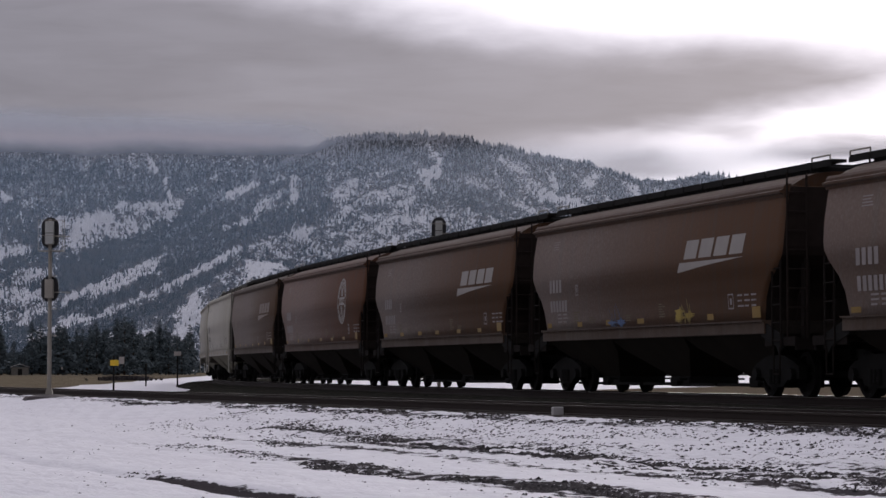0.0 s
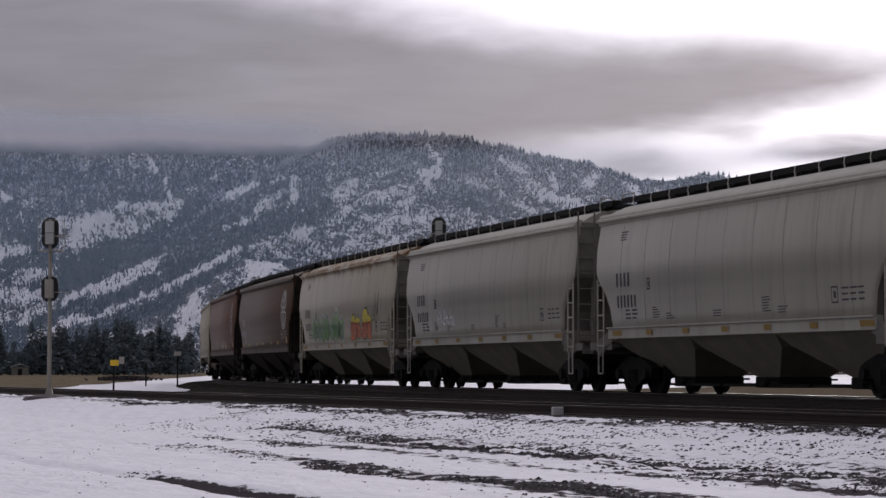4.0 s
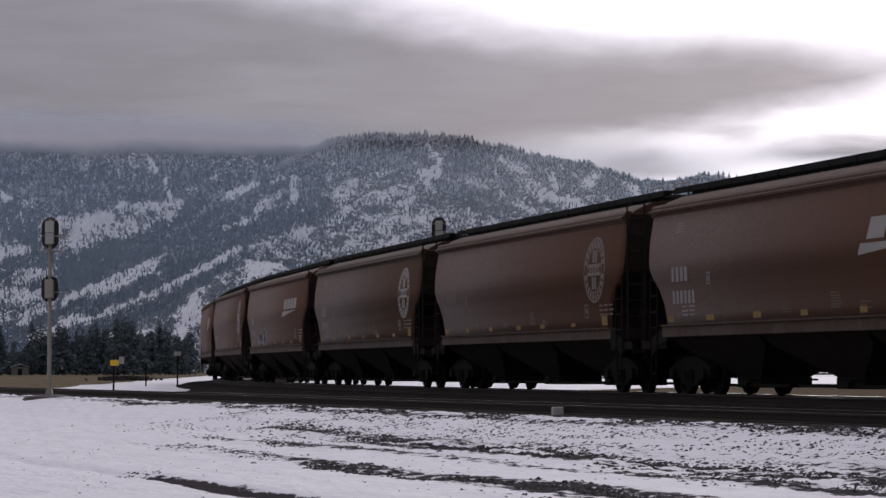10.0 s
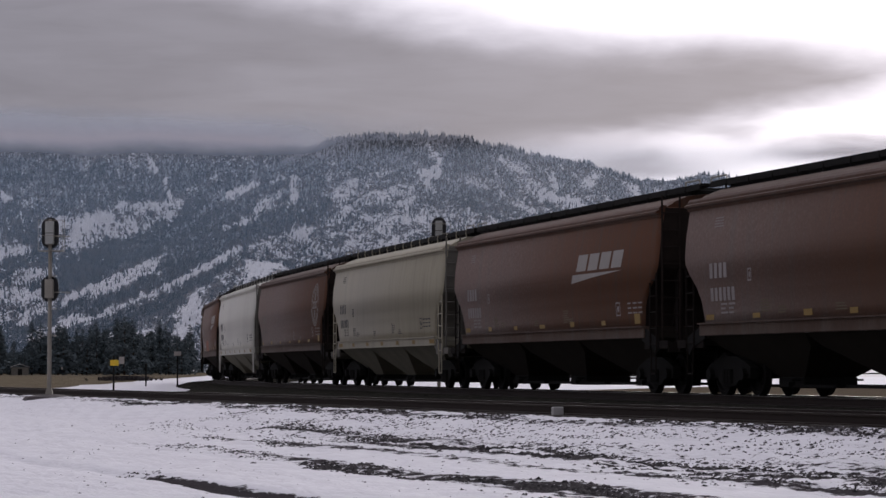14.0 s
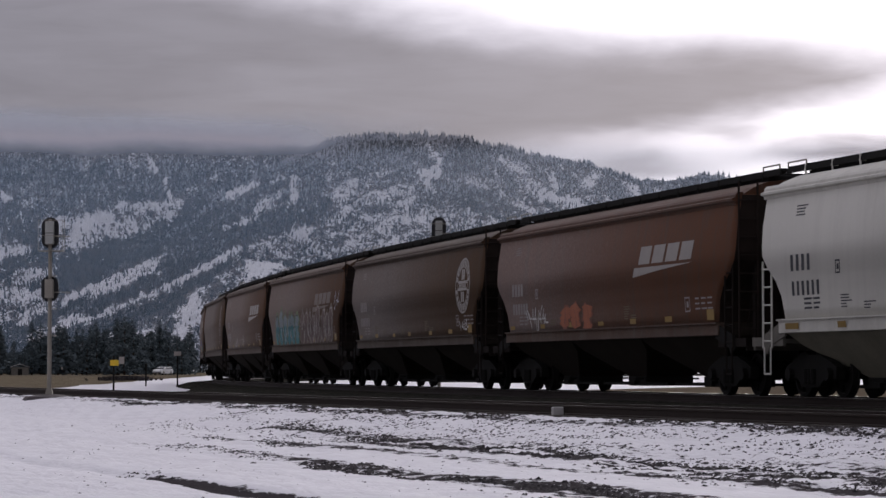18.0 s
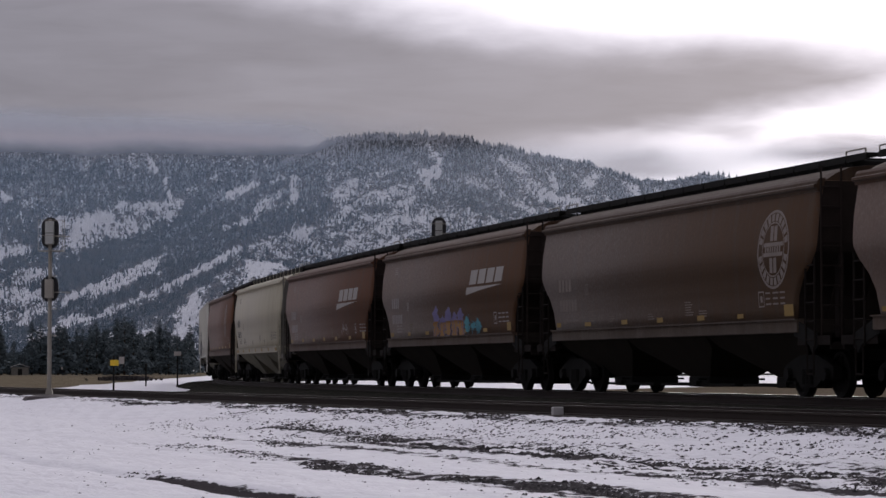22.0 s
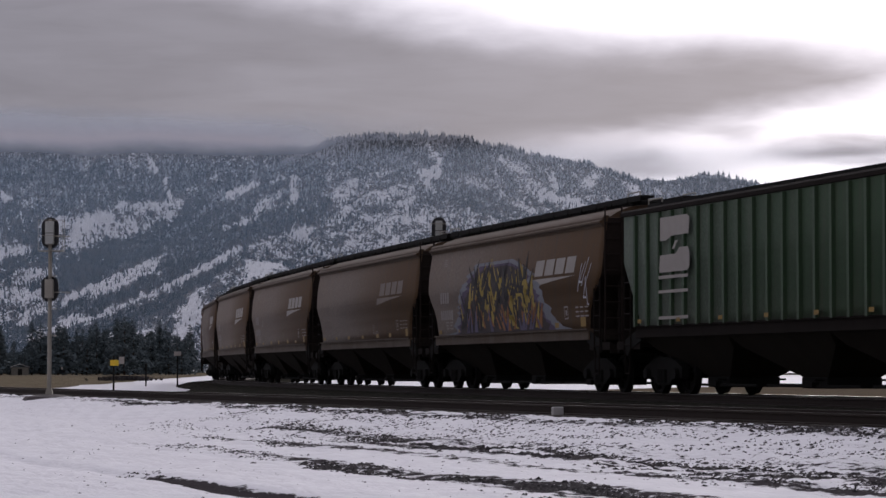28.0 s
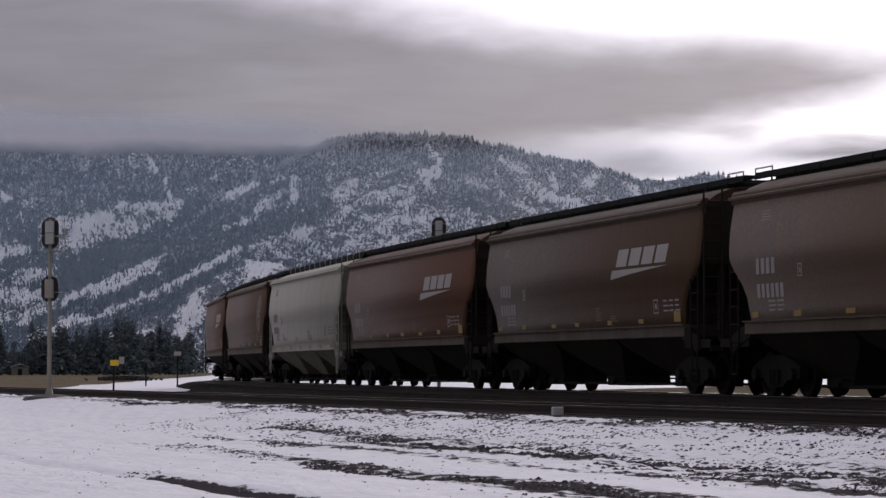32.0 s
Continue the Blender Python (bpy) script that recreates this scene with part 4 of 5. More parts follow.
def roof_paint(key):
    """The car's paint, darkened to stand for shade on roof, eaves and sill."""
    if key == "green":
        return M["grime_and_shade"]
    if key not in ROOFS:
        ROOFS[key] = paint("darkened_" + key, tuple(v * (0.88 if sum(COLORS[key]) > 0.6 else ROOF_DARKENING) for v in COLORS[key]), 0.9 if key == "rusty" else 0.0, 0.2 if sum(COLORS[key]) > 0.6 else 0.6, 0.75)
    return ROOFS[key]


class Frame:
    """Lengths of one kind of car: long is the distance between coupler faces."""

    def __init__(self, long, flat):
        self.long, self.flat = long, flat
        self.top = (long - (1.55 if flat else 1.65)) / 2
        self.low = self.top - 0.95
        self.truck = (long - 4.3) / 2
        self.meshes = {}

    def reach(self, z):
        if self.flat:
            return float(np.interp(z, (1.53, 1.7, 3.0), (self.low - 0.1, self.low - 0.05, self.top)))
        return float(np.interp(z, (1.53, 2.0, 2.3, 2.6, 2.82, 3.0), (self.low - 0.08, self.low + 0.05, self.low + 0.28, self.top - 0.26, self.top - 0.05, self.top)))


SHORT, LONG = Frame(17.62, False), Frame(18.45, False)
RIBBED = Frame(18.5, True)


def shared(fr, key, make):
    if key not in fr.meshes:
        bm = bmesh.new()
        make(bm)
        if fr.flat:
            # the ribbed cars have taller sides under a flatter roof
            for v in bm.verts:
                v.co.z = float(np.interp(v.co.z, (3.3, 4.0, 4.22, 4.51, 4.72, 4.80), (3.3, 4.06, 4.22, 4.30, 4.46, 4.56))) if v.co.z > 3.3 else v.co.z
        fr.meshes[key] = mesh_of(bm, key)
    return fr.meshes[key]


def make_body(fr):
    def make(bm):
        rings = []
        for z in (1.53, 1.75, 2.0, 2.15, 2.3, 2.45, 2.6, 2.72, 2.82, 3.0, 3.4, 3.7, 4.08, 4.19):
            e, w, c = fr.reach(z), half_width(z, fr.flat), 0.10
            rings.append([(e, -w + c, z), (e, w - c, z), (e - c, w, z), (-e + c, w, z), (-e, w - c, z), (-e, -w + c, z), (-e + c, -w, z), (e - c, -w, z)])
        loft(bm, rings)
        for f in bm.faces:
            f.smooth = abs(f.normal.z) < 0.9
    return make


def make_roof(fr):
    def make(bm):
        prof = [(1.34, 4.192), (1.10, 4.34), (0.80, 4.46), (0.40, 4.51), (-0.40, 4.51), (-0.80, 4.46), (-1.10, 4.34), (-1.34, 4.192)]
        e = fr.top - 0.02
        loft(bm, [[(x, y * k, 4.192 + (z - 4.192) * k) for y, z in prof] for x, k in ((-e, 0.97), (-e + 0.25, 1.0), (e - 0.25, 1.0), (e, 0.97))])
    return make


def make_eave(fr, side):
    def make(bm):
        e = fr.top
        prof = [(1.44, 3.97), (1.475, 3.97), (1.48, 4.03), (1.55, 4.055), (1.55, 4.10), (1.475, 4.13), (1.47, 4.18), (1.42, 4.235), (1.30, 4.235), (1.30, 4.03)] if not fr.flat else [(1.56, 4.02), (1.60, 4.04), (1.60, 4.15), (1.54, 4.22), (1.30, 4.22), (1.30, 4.08)]
        loft(bm, [[(x, side * y, z) for y, z in prof] for x in (-e, e)])
    return make


def make_board(fr, side):
    def make(bm):
        e = fr.top + 0.55
        box(bm, -e, e, side * 0.36, side * 0.70, 4.64, 4.70)
        box(bm, -e, e, side * 0.68, side * 0.72, 4.56, 4.66)
    return make


def make_hatch(fr):
    def make(bm):
        e = fr.top - 0.25
        box(bm, -e, e, -0.60, 0.60, 4.40, 4.63, 0.03)
        box(bm, -e + 0.3, e - 0.3, -0.32, 0.32, 4.63, 4.69, 0.02)
    return make


def make_latch(bm):
    box(bm, -0.03, 0.03, -0.34, 0.34, 4.66, 4.705)


def make_bracket(side):
    def make(bm):
        box(bm, -0.014, 0.014, side * 0.70, side * 0.73, 4.40, 4.69)
        box(bm, -0.02, 0.02, side * 0.50, side * 0.74, 4.56, 4.60)
    return make


def make_hoop(bm):
    rod(bm, (-0.25, 0, 4.68), (-0.25, 0, 4.78), 0.018, 5)
    rod(bm, (0.62, 0, 4.68), (0.62, 0, 4.78), 0.018, 5)
    rod(bm, (-0.25, 0, 4.78), (0.62, 0, 4.78), 0.018, 5)


def make_sill(fr, side):
    def make(bm):
        e = fr.low + 0.12
        box(bm, -e, e, side * 1.40, side * 1.555, 1.27, 1.52, 0.012)
        box(bm, -e, e, side * 1.40, side * 1.60, 1.515, 1.545)
    return make


def make_bay(fr, x0, x1):
    def make(bm):
        xm, half = (x0 + x1) / 2, 0.55
        ring = lambda xa, xb, w, z: [(xb, -w, z), (xb, w, z), (xa, w, z), (xa, -w, z)]
        loft(bm, [ring(xm - half, xm + half, 0.55, 0.38), ring(x0 + 0.25, x1 - 0.25, 1.18, 1.02), ring(x0, x1, 1.43, 1.275), ring(x0, x1, 1.43, 1.535)])
    return make


def make_gate(bm):
    box(bm, -0.62, 0.62, -0.60, 0.60, 0.17, 0.40, 0.02)
    for y in (-0.62, 0.62):
        box(bm, -2.25, 2.25, y - 0.04, y + 0.04, 0.19, 0.25)
    box(bm, -0.20, 0.20, -0.74, 0.74, 0.20, 0.30)
    rod(bm, (0.45, -0.80, 0.34), (0.45, 0.80, 0.34), 0.025, 6)


def make_centre(fr):
    def make(bm):
        e = fr.long / 2 - 0.45
        for a, b in ((-e, -fr.low + 0.6), (fr.low - 0.6, e)):
            box(bm, a, b, -0.24, 0.24, 0.74, 1.06)
        box(bm, -fr.low, fr.low, -0.14, 0.14, 0.80, 1.06)
    return make


def make_platform(bm):
    # local x = 0 at the car's end
    box(bm, -1.75, -0.25, -1.47, 1.47, 1.08, 1.16)
    box(bm, -0.33, -0.25, -1.47, 1.47, 0.94, 1.16)
    box(bm, -1.75, -0.25, -1.50, -1.44, 1.02, 1.20)
    box(bm, -1.75, -0.25, 1.44, 1.50, 1.02, 1.20)


def make_step(bm):
    # corner gusset plate and sill step
    for y in (0.0,):
        loft(bm, [[(-1.74, y + k, 1.50), (-0.85, y + k, 1.24), (-0.80, y + k, 0.98), (-1.0, y + k, 0.86), (-1.15, y + k, 1.02), (-1.9, y + k, 1.22)] for k in (-0.02, 0.02)])


def make_ladder_side(bm):
    # local x = 0 at the body's upper end; a stirrup hangs below the platform
    for x in (-0.44, -0.02):
        rod(bm, (x, 0, 0.98), (x, 0, 2.72), 0.024, 5)
    for k in range(5):
        rod(bm, (-0.44, 0, 1.12 + 0.36 * k), (-0.02, 0, 1.12 + 0.36 * k), 0.018, 5)
    for x in (-0.38, -0.08):
        rod(bm, (x, 0, 0.46), (x, 0, 1.0), 0.020, 5)
    rod(bm, (-0.38, 0, 0.46), (-0.08, 0, 0.46), 0.020, 5)


def make_ladder_end(bm):
    for y in (-0.21, 0.21):
        rod(bm, (0, y, 1.12), (0, y, 4.45), 0.024, 5)
    z = 1.4
    while z < 4.4:
        rod(bm, (0, -0.21, z), (0, 0.21, z), 0.018, 5)
        z += 0.38


def make_end_post(fr):
    def make(bm):
        # upright posts from the platform to the overhanging end
        e = fr.top - 0.08
        box(bm, e - 0.16, e, -0.06, 0.06, 1.14, 3.18)
    return make


def make_end_sheet(fr):
    def make(bm):
        # stiffeners on the sloping end sheet
        for y in (-0.75, 0.0, 0.75):
            loft(bm, [[(fr.reach(z) + d, y + k, z) for k, d in ((-0.05, 0.0), (-0.05, 0.09), (0.05, 0.09), (0.05, 0.0))] for z in (1.56, 2.0, 2.3, 2.6)])
    return make


# thin plate over the end sheet, added to carry the gap's shade
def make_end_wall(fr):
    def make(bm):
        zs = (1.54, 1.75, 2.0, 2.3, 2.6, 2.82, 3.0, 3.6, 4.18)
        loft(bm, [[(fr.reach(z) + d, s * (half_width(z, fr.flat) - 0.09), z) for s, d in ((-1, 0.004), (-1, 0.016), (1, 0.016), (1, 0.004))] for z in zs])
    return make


def make_seam(bm):
    prev = None
    for z in (1.57, 1.85, 2.15, 2.45, 2.75, 3.05, 3.35, 3.65, 3.98):
        y = -half_width(z)
        w = 0.008 + 0.008 * noise.noise((z * 3.0, 5.0, 0))
        ring = [(-w, y + 0.004, z), (-w, y - 0.005, z), (w, y - 0.005, z), (w, y + 0.004, z)]
        cur = [bm.verts.new(p) for p in ring]
        if prev:
            for k in range(4):
                bm.faces.new((prev[k], prev[(k + 1) % 4], cur[(k + 1) % 4], cur[k]))
        prev = cur


def make_coupler(bm):
    # local x = 0 at the coupling face
    box(bm, -0.75, -0.22, -0.12, 0.12, 0.76, 1.0, 0.02)
    box(bm, -0.26, 0.06, -0.17, 0.13, 0.72, 1.02, 0.04)
    rod(bm, (-0.3, 0.25, 0.85), (-0.05, 0.22, 0.5), 0.025, 6)
    rod(bm, (-0.05, 0.22, 0.5), (0.0, 0.1, 0.55), 0.025, 6)


def make_brake(bm):
    rod(bm, (0.25, 0, 3.3), (0.30, 0, 3.3), 0.26, 14)
    box(bm, 0.0, 0.25, -0.14, 0.14, 3.05, 3.5, 0.02)


def make_side_frame(bm):
    prof = [(-1.16, 0.60), (-0.92, 0.70), (-0.40, 0.84), (0.40, 0.84), (0.92, 0.70), (1.16, 0.60), (1.14, 0.36), (0.64, 0.38), (0.42, 0.24), (0.30, 0.20), (-0.30, 0.20), (-0.42, 0.24), (-0.64, 0.38), (-1.14, 0.36)]
    loft(bm, [[(x, y, z) for x, z in prof] for y in (-0.09, 0.09)])
    for x in (-0.889, 0.889):
        rod(bm, (x, -0.19, 0.457), (x, 0.12, 0.457), 0.13, 10)
    for x in (-0.16, 0.0, 0.16):
        rod(bm, (x, -0.11, 0.26), (x, -0.11, 0.56), 0.06, 8)


def make_bolster(bm):
    box(bm, -0.2, 0.2, -1.05, 1.05, 0.52, 0.72, 0.03)
    rod(bm, (0, 0, 0.7), (0, 0, 0.78), 0.2, 12)
    for x in (-0.4, 0.4):
        box(bm, x - 0.06, x + 0.06, -0.85, 0.85, 0.36, 0.46)


def make_wheelset(bm):
    for sgn in (-1, 1):
        rings = []
        for y, r in ((0.66, 0.20), (0.685, 0.485), (0.715, 0.485), (0.725, 0.457), (0.825, 0.447), (0.83, 0.38), (0.775, 0.36), (0.775, 0.17), (0.86, 0.16), (0.86, 0.08)):
            rings.append([(r * math.cos(i * math.tau / 24), sgn * y, r * math.sin(i * math.tau / 24)) for i in range(24)])
        loft(bm, rings)
    rod(bm, (0, -1.08, 0), (0, 1.08, 0), 0.075, 10)
    # plate webs, so that the wheel's turning shows
    for sgn in (-1, 1):
        for k in range(3):
            a = k * math.tau / 3
            rod(bm, (0.2 * math.cos(a), sgn * 0.80, 0.2 * math.sin(a)), (0.35 * math.cos(a), sgn * 0.80, 0.35 * math.sin(a)), 0.03, 5)


def decal(bm, rows, lift, flat=False):
    """A painted patch: rows of (z, x left, x right) laid on the curved side."""
    prev = None
    for z, a, b in rows:
        y = -(half_width(z, flat) + lift)
        cur = (bm.verts.new((a, y, z)), bm.verts.new((b, y, z)))
        if prev:
            bm.faces.new((prev[0], prev[1], cur[1], cur[0]))
        prev = cur


def bar(bm, x0, x1, z0, z1, lift=0.006, lean=0.0, flat=False):
    n = max(2, int((z1 - z0) / 0.25) + 2)
    decal(bm, [(z0 + (z1 - z0) * i / (n - 1), x0 + lean * (z1 - z0) * i / (n - 1), x1 + lean * (z1 - z0) * i / (n - 1)) for i in range(n)], lift, flat)


def put_word_logo(car, mat):
    """Italic word mark drawn as four plain slanted blocks over a tapering stroke."""
    for k in range(4):
        bm = bmesh.new()
        x = 2.82 + k * 0.86
        bar(bm, x - 0.02, x + 0.70, 2.94, 3.34, 0.006, 0.40)
        part("logo_block", bm, mat, car, "slanted pale block of a word mark")
    bm = bmesh.new()
    decal(bm, [(2.66, 2.45, 2.52), (2.76, 2.50, 4.0), (2.87, 2.56, 6.2)], 0.006)
    part("logo_stroke", bm, mat, car, "tapering pale underline")


def put_ring_logo(car, fr, mat, inset):
    """Round emblem: a rim, a band of unreadable print as plain blocks, and a cross inside."""
    cx, cz, r = fr.top - inset, 2.94, 0.79

    def arc(bm, a0, a1, r0, r1, n):
        for i in range(n):
            vs = []
            for rr, k in ((r1, i), (r1, i + 1), (r0, i + 1), (r0, i)):
                a = a0 + (a1 - a0) * k / n
                z = cz + r * rr * math.sin(a)
                vs.append(bm.verts.new((cx + r * rr * math.cos(a), -(half_width(z) + 0.006), z)))
            bm.faces.new(vs)

    bm = bmesh.new()
    arc(bm, 0.0, math.tau, 0.93, 1.0, 40)
    arc(bm, 0.0, math.tau, 0.66, 0.70, 40)
    for k in range(22):
        if k not in (0, 11):
            arc(bm, (k - 0.36) * math.tau / 22, (k + 0.36) * math.tau / 22, 0.72, 0.91, 2)
    part("emblem_ring", bm, mat, car, "round pale emblem ring with a band of print")
    bm = bmesh.new()
    for sgn in (-1, 1):
        for x0, x1 in ((-0.17, -0.02), (0.02, 0.17)):
            z0, z1 = sorted((cz + sgn * 0.17, cz + sgn * 0.47))
            bar(bm, cx + x0, cx + x1, z0, z1)
    bar(bm, cx - 0.48, cx + 0.48, cz + 0.06, cz + 0.14)
    bar(bm, cx - 0.48, cx + 0.48, cz - 0.14, cz - 0.06)
    for k in range(7):
        bar(bm, cx - 0.40 + k * 0.115, cx - 0.33 + k * 0.115, cz - 0.055, cz + 0.055)
    part("emblem_cross", bm, mat, car, "pale cross inside the ring")


def put_block_logo(car):
    """White shield-like block with a dark diagonal, over three white ladder stripes."""
    x0 = -5.85
    for rows in ([(3.40, x0, x0 + 0.35), (3.49, x0, x0 + 0.70), (3.50, x0, x0 + 1.70), (3.85, x0, x0 + 1.75), (3.92, x0, x0 + 1.60)], [(2.70, x0 - 0.05, x0 + 1.60), (2.78, x0 - 0.05, x0 + 1.75), (3.08, x0 - 0.02, x0 + 1.75), (3.09, x0 + 0.95, x0 + 1.75), (3.22, x0 + 1.15, x0 + 1.65)], [(3.20, x0 + 0.70, x0 + 0.86), (3.38, x0 + 0.92, x0 + 1.08)]):
        bm = bmesh.new()
        decal(bm, rows, 0.085, True)
        part("logo_block", bm, M["white"], car, "white blocky emblem")
    for z in (2.56, 2.24, 1.66):
        bm = bmesh.new()
        bar(bm, x0 - 0.1, x0 + 1.65, z, z + 0.07, 0.085, 0, True)
        part("logo_stripe", bm, M["white"], car, "white ladder stripe")


def put_stencils(car, fr, mat, rng, flat=False):
    """Reporting marks and data panels, as plain bars."""
    lift = 0.085 if flat else 0.006
    left = -fr.top + 1.5
    wide = 0.12 if mat == M["stencil"] else 0.17
    bm = bmesh.new()
    for k in range(4):
        bar(bm, left + k * 0.25, left + k * 0.25 + wide, 2.47, 2.79, lift, 0, flat)
    part("reporting_mark", bm, mat, car, "stencilled mark as plain bars")["kind"] = "stuff"
    bm = bmesh.new()
    for k in range(6):
        bar(bm, left + 0.03 + k * 0.225, left + 0.03 + k * 0.225 + wide * 0.9, 1.99, 2.27, lift, 0, flat)
    part("number_bar", bm, mat, car, "car number as plain bars")["kind"] = "stuff"
    bm = bmesh.new()
    for k in range(3):
        for j in range(2):
            bar(bm, left + 0.55 + j * 0.42, left + 0.55 + j * 0.42 + rng.uniform(0.22, 0.36), 1.72 + k * 0.09, 1.76 + k * 0.09, lift, 0, flat)
    part("data_panel", bm, mat, car, "small lines of unreadable stencil")["kind"] = "stuff"
    bm = bmesh.new()
    for k in range(4):
        bar(bm, left + 0.15, left + 0.15 + rng.uniform(0.35, 0.5), 3.55 + k * 0.06, 3.575 + k * 0.06, lift, 0, flat)
    part("data_panel", bm, mat, car, "small lines of unreadable stencil")["kind"] = "stuff"
    x = fr.top - 2.7
    for x0, z0, w, h in ((x, 1.80, 0.30, 0.32), (left + 2.0, 2.36, 0.20, 0.26)):
        bm = bmesh.new()
        for a, b, c, d in ((0, w, 0, 0.03), (0, w, h - 0.03, h), (0, 0.03, 0.03, h - 0.03), (w - 0.03, w, 0.03, h - 0.03), (w * 0.35, w * 0.7, h * 0.3, h * 0.7)):
            bar(bm, x0 + a, x0 + b, z0 + c, z0 + d, lift, 0, flat)
        part("data_frame", bm, mat, car, "small framed data panel")
    for x0, z0, rows, cols in ((x + 0.75, 1.84, 3, 3), (-4.6, 1.72, 5, 1), (-3.7, 1.68, 3, 1), (-0.9, 1.68, 3, 1), (1.6, 1.72, 6, 1), (2.5, 1.68, 3, 1)):
        bm = bmesh.new()
        x0 += rng.uniform(-0.4, 0.4)
        for k in range(rows):
            for j in range(cols):
                bar(bm, x0 + j * 0.36, x0 + j * 0.36 + rng.uniform(0.22, 0.32 if cols > 1 else 0.5), z0 + k * (0.11 if cols > 1 else 0.055), z0 + k * (0.11 if cols > 1 else 0.055) + (0.035 if cols > 1 else 0.022), lift, 0, flat)
        part("data_panel", bm, M["print"] if mat == M["mark"] and cols == 1 else mat, car, "small lines of unreadable stencil")["kind"] = "stuff"


def put_stickers(car, fr, rng, flat=False, pale=False):
    """Reflective patches: low on the side sheet of the brown cars, on the sill of the pale ones."""
    xs = np.linspace(-fr.low + 0.25, fr.low - 0.5, 7)
    for i, x in enumerate(xs):
        bm = bmesh.new()
        last = i in (0, 6)
        if flat:
            bar(bm, x, x + 0.22, 1.60, 1.69, 0.085, 0, flat)
        elif pale:
            bar(bm, x, x + (0.62 if last else 0.36), 1.34, 1.46, 0.06)
        else:
            x += rng.uniform(-0.25, 0.25) * (not last)
            bar(bm, x, x + rng.uniform(0.3, 0.46), 1.60, 1.83 if i == 6 else 1.71 + rng.uniform(-0.02, 0.02), 0.008)
        part("reflector", bm, M["yellow"], car, "yellow reflective patch")


SPRAY = {}


def spray(color):
    if color not in SPRAY:
        SPRAY[color] = plain("spray_paint", color, 0.6, 0.0, 0.4, 1.6)
    return SPRAY[color]


def put_tag(car, x0, x1, z0, z1, fill, edge, letters, seed, flat=False, halo=None, strokes=()):
    """Sprayed lettering that nobody can read: fat jagged shapes, each over a wider outline."""
    rng = random.Random(seed)
    step_x = (x1 - x0) / letters
    for grow, mat, lift in (((0.2, halo, 0.006),) if halo else ()) + ((0.055, edge, 0.009), (0.0, fill, 0.013)):
        rng.seed(seed)
        cols = mat if isinstance(mat, list) else [mat]
        for ci, c in enumerate(cols):
            rng.seed(seed)
            for k in range(letters):
                bm = bmesh.new()
                base = x0 + k * step_x
                lean = rng.uniform(-0.15, 0.35)
                bot, top = z0 + rng.uniform(0, 0.12), z1 - rng.uniform(0, 0.34)
                rows = []
                for i in range(12):
                    z = bot + (top - bot) * i / 11
                    tip = 0.30 * max(0.0, abs(i - 5.5) / 5.5 - 0.75) / 0.25 * step_x
                    l = base + 0.04 * step_x + rng.uniform(-0.12, 0.16) * step_x + lean * (z - z0) + tip
                    r = base + 0.90 * step_x + rng.uniform(-0.28, 0.12) * step_x + lean * (z - z0) - tip
                    rows.append((z, l - grow, r + grow))
                if grow:
                    rows = [(rows[0][0] - grow, rows[0][1] + grow, rows[0][2] - grow)] + rows + [(rows[-1][0] + grow, rows[-1][1] + grow, rows[-1][2] - grow)]
                lo, hi = ci / len(cols), (ci + 1) / len(cols)
                kept = [r for r in rows if lo - 0.07 <= (r[0] - z0) / (z1 - z0) <= hi + 0.07] if len(cols) > 1 else rows
                if len(kept) > 1:
                    decal(bm, kept, lift, flat)
                    part("graffiti", bm, spray(c), car, "spray-painted graffiti shape" if not grow else "sprayed outline of the graffiti")
    # inner strokes, and more in other inks
    for q, ink in enumerate((edge,) + tuple(strokes)):
        rng.seed(seed + 1 + q)
        bm = bmesh.new()
        for k in range(letters * (4 if q == 0 else 6)):
            x = rng.uniform(x0 + 0.1, x1 - 0.25)
            za = rng.uniform(z0 + 0.08, z1 - 0.65)
            h, lean, w = rng.uniform(0.2, 0.55), rng.uniform(-0.6, 0.6), rng.uniform(0.03, 0.06 if q == 0 else 0.12)
            decal(bm, [(za + h * t, x + lean * h * t + 0.05 * math.sin(4 * t), x + lean * h * t + 0.05 * math.sin(4 * t) + w * (1 - 0.6 * t)) for t in (0, 0.25, 0.5, 0.75, 1.0)], 0.016 + 0.002 * q, flat)
        part("graffiti", bm, spray(ink), car, "thin sprayed strokes")["kind"] = "stuff"


def put_scrawl(car, x0, x1, z0, z1, color, seed, flat=False):
    """A thin one-line tag."""
    rng = random.Random(seed)
    bm = bmesh.new()
    n = int((x1 - x0) / 0.13)
    for k in range(n):
        x = x0 + (x1 - x0) * k / n
        za = rng.uniform(z0, z0 + (z1 - z0) * 0.5)
        bar(bm, x, x + 0.045, za, za + rng.uniform(0.3, 0.6) * (z1 - z0), 0.011, rng.uniform(-0.9, 0.9), flat)
        if k % 2:
            bar(bm, x, x + rng.uniform(0.12, 0.3), za, za + 0.045, 0.012, 0, flat)
    part("graffiti", bm, spray(color), car, "thin sprayed scrawl")["kind"] = "stuff"


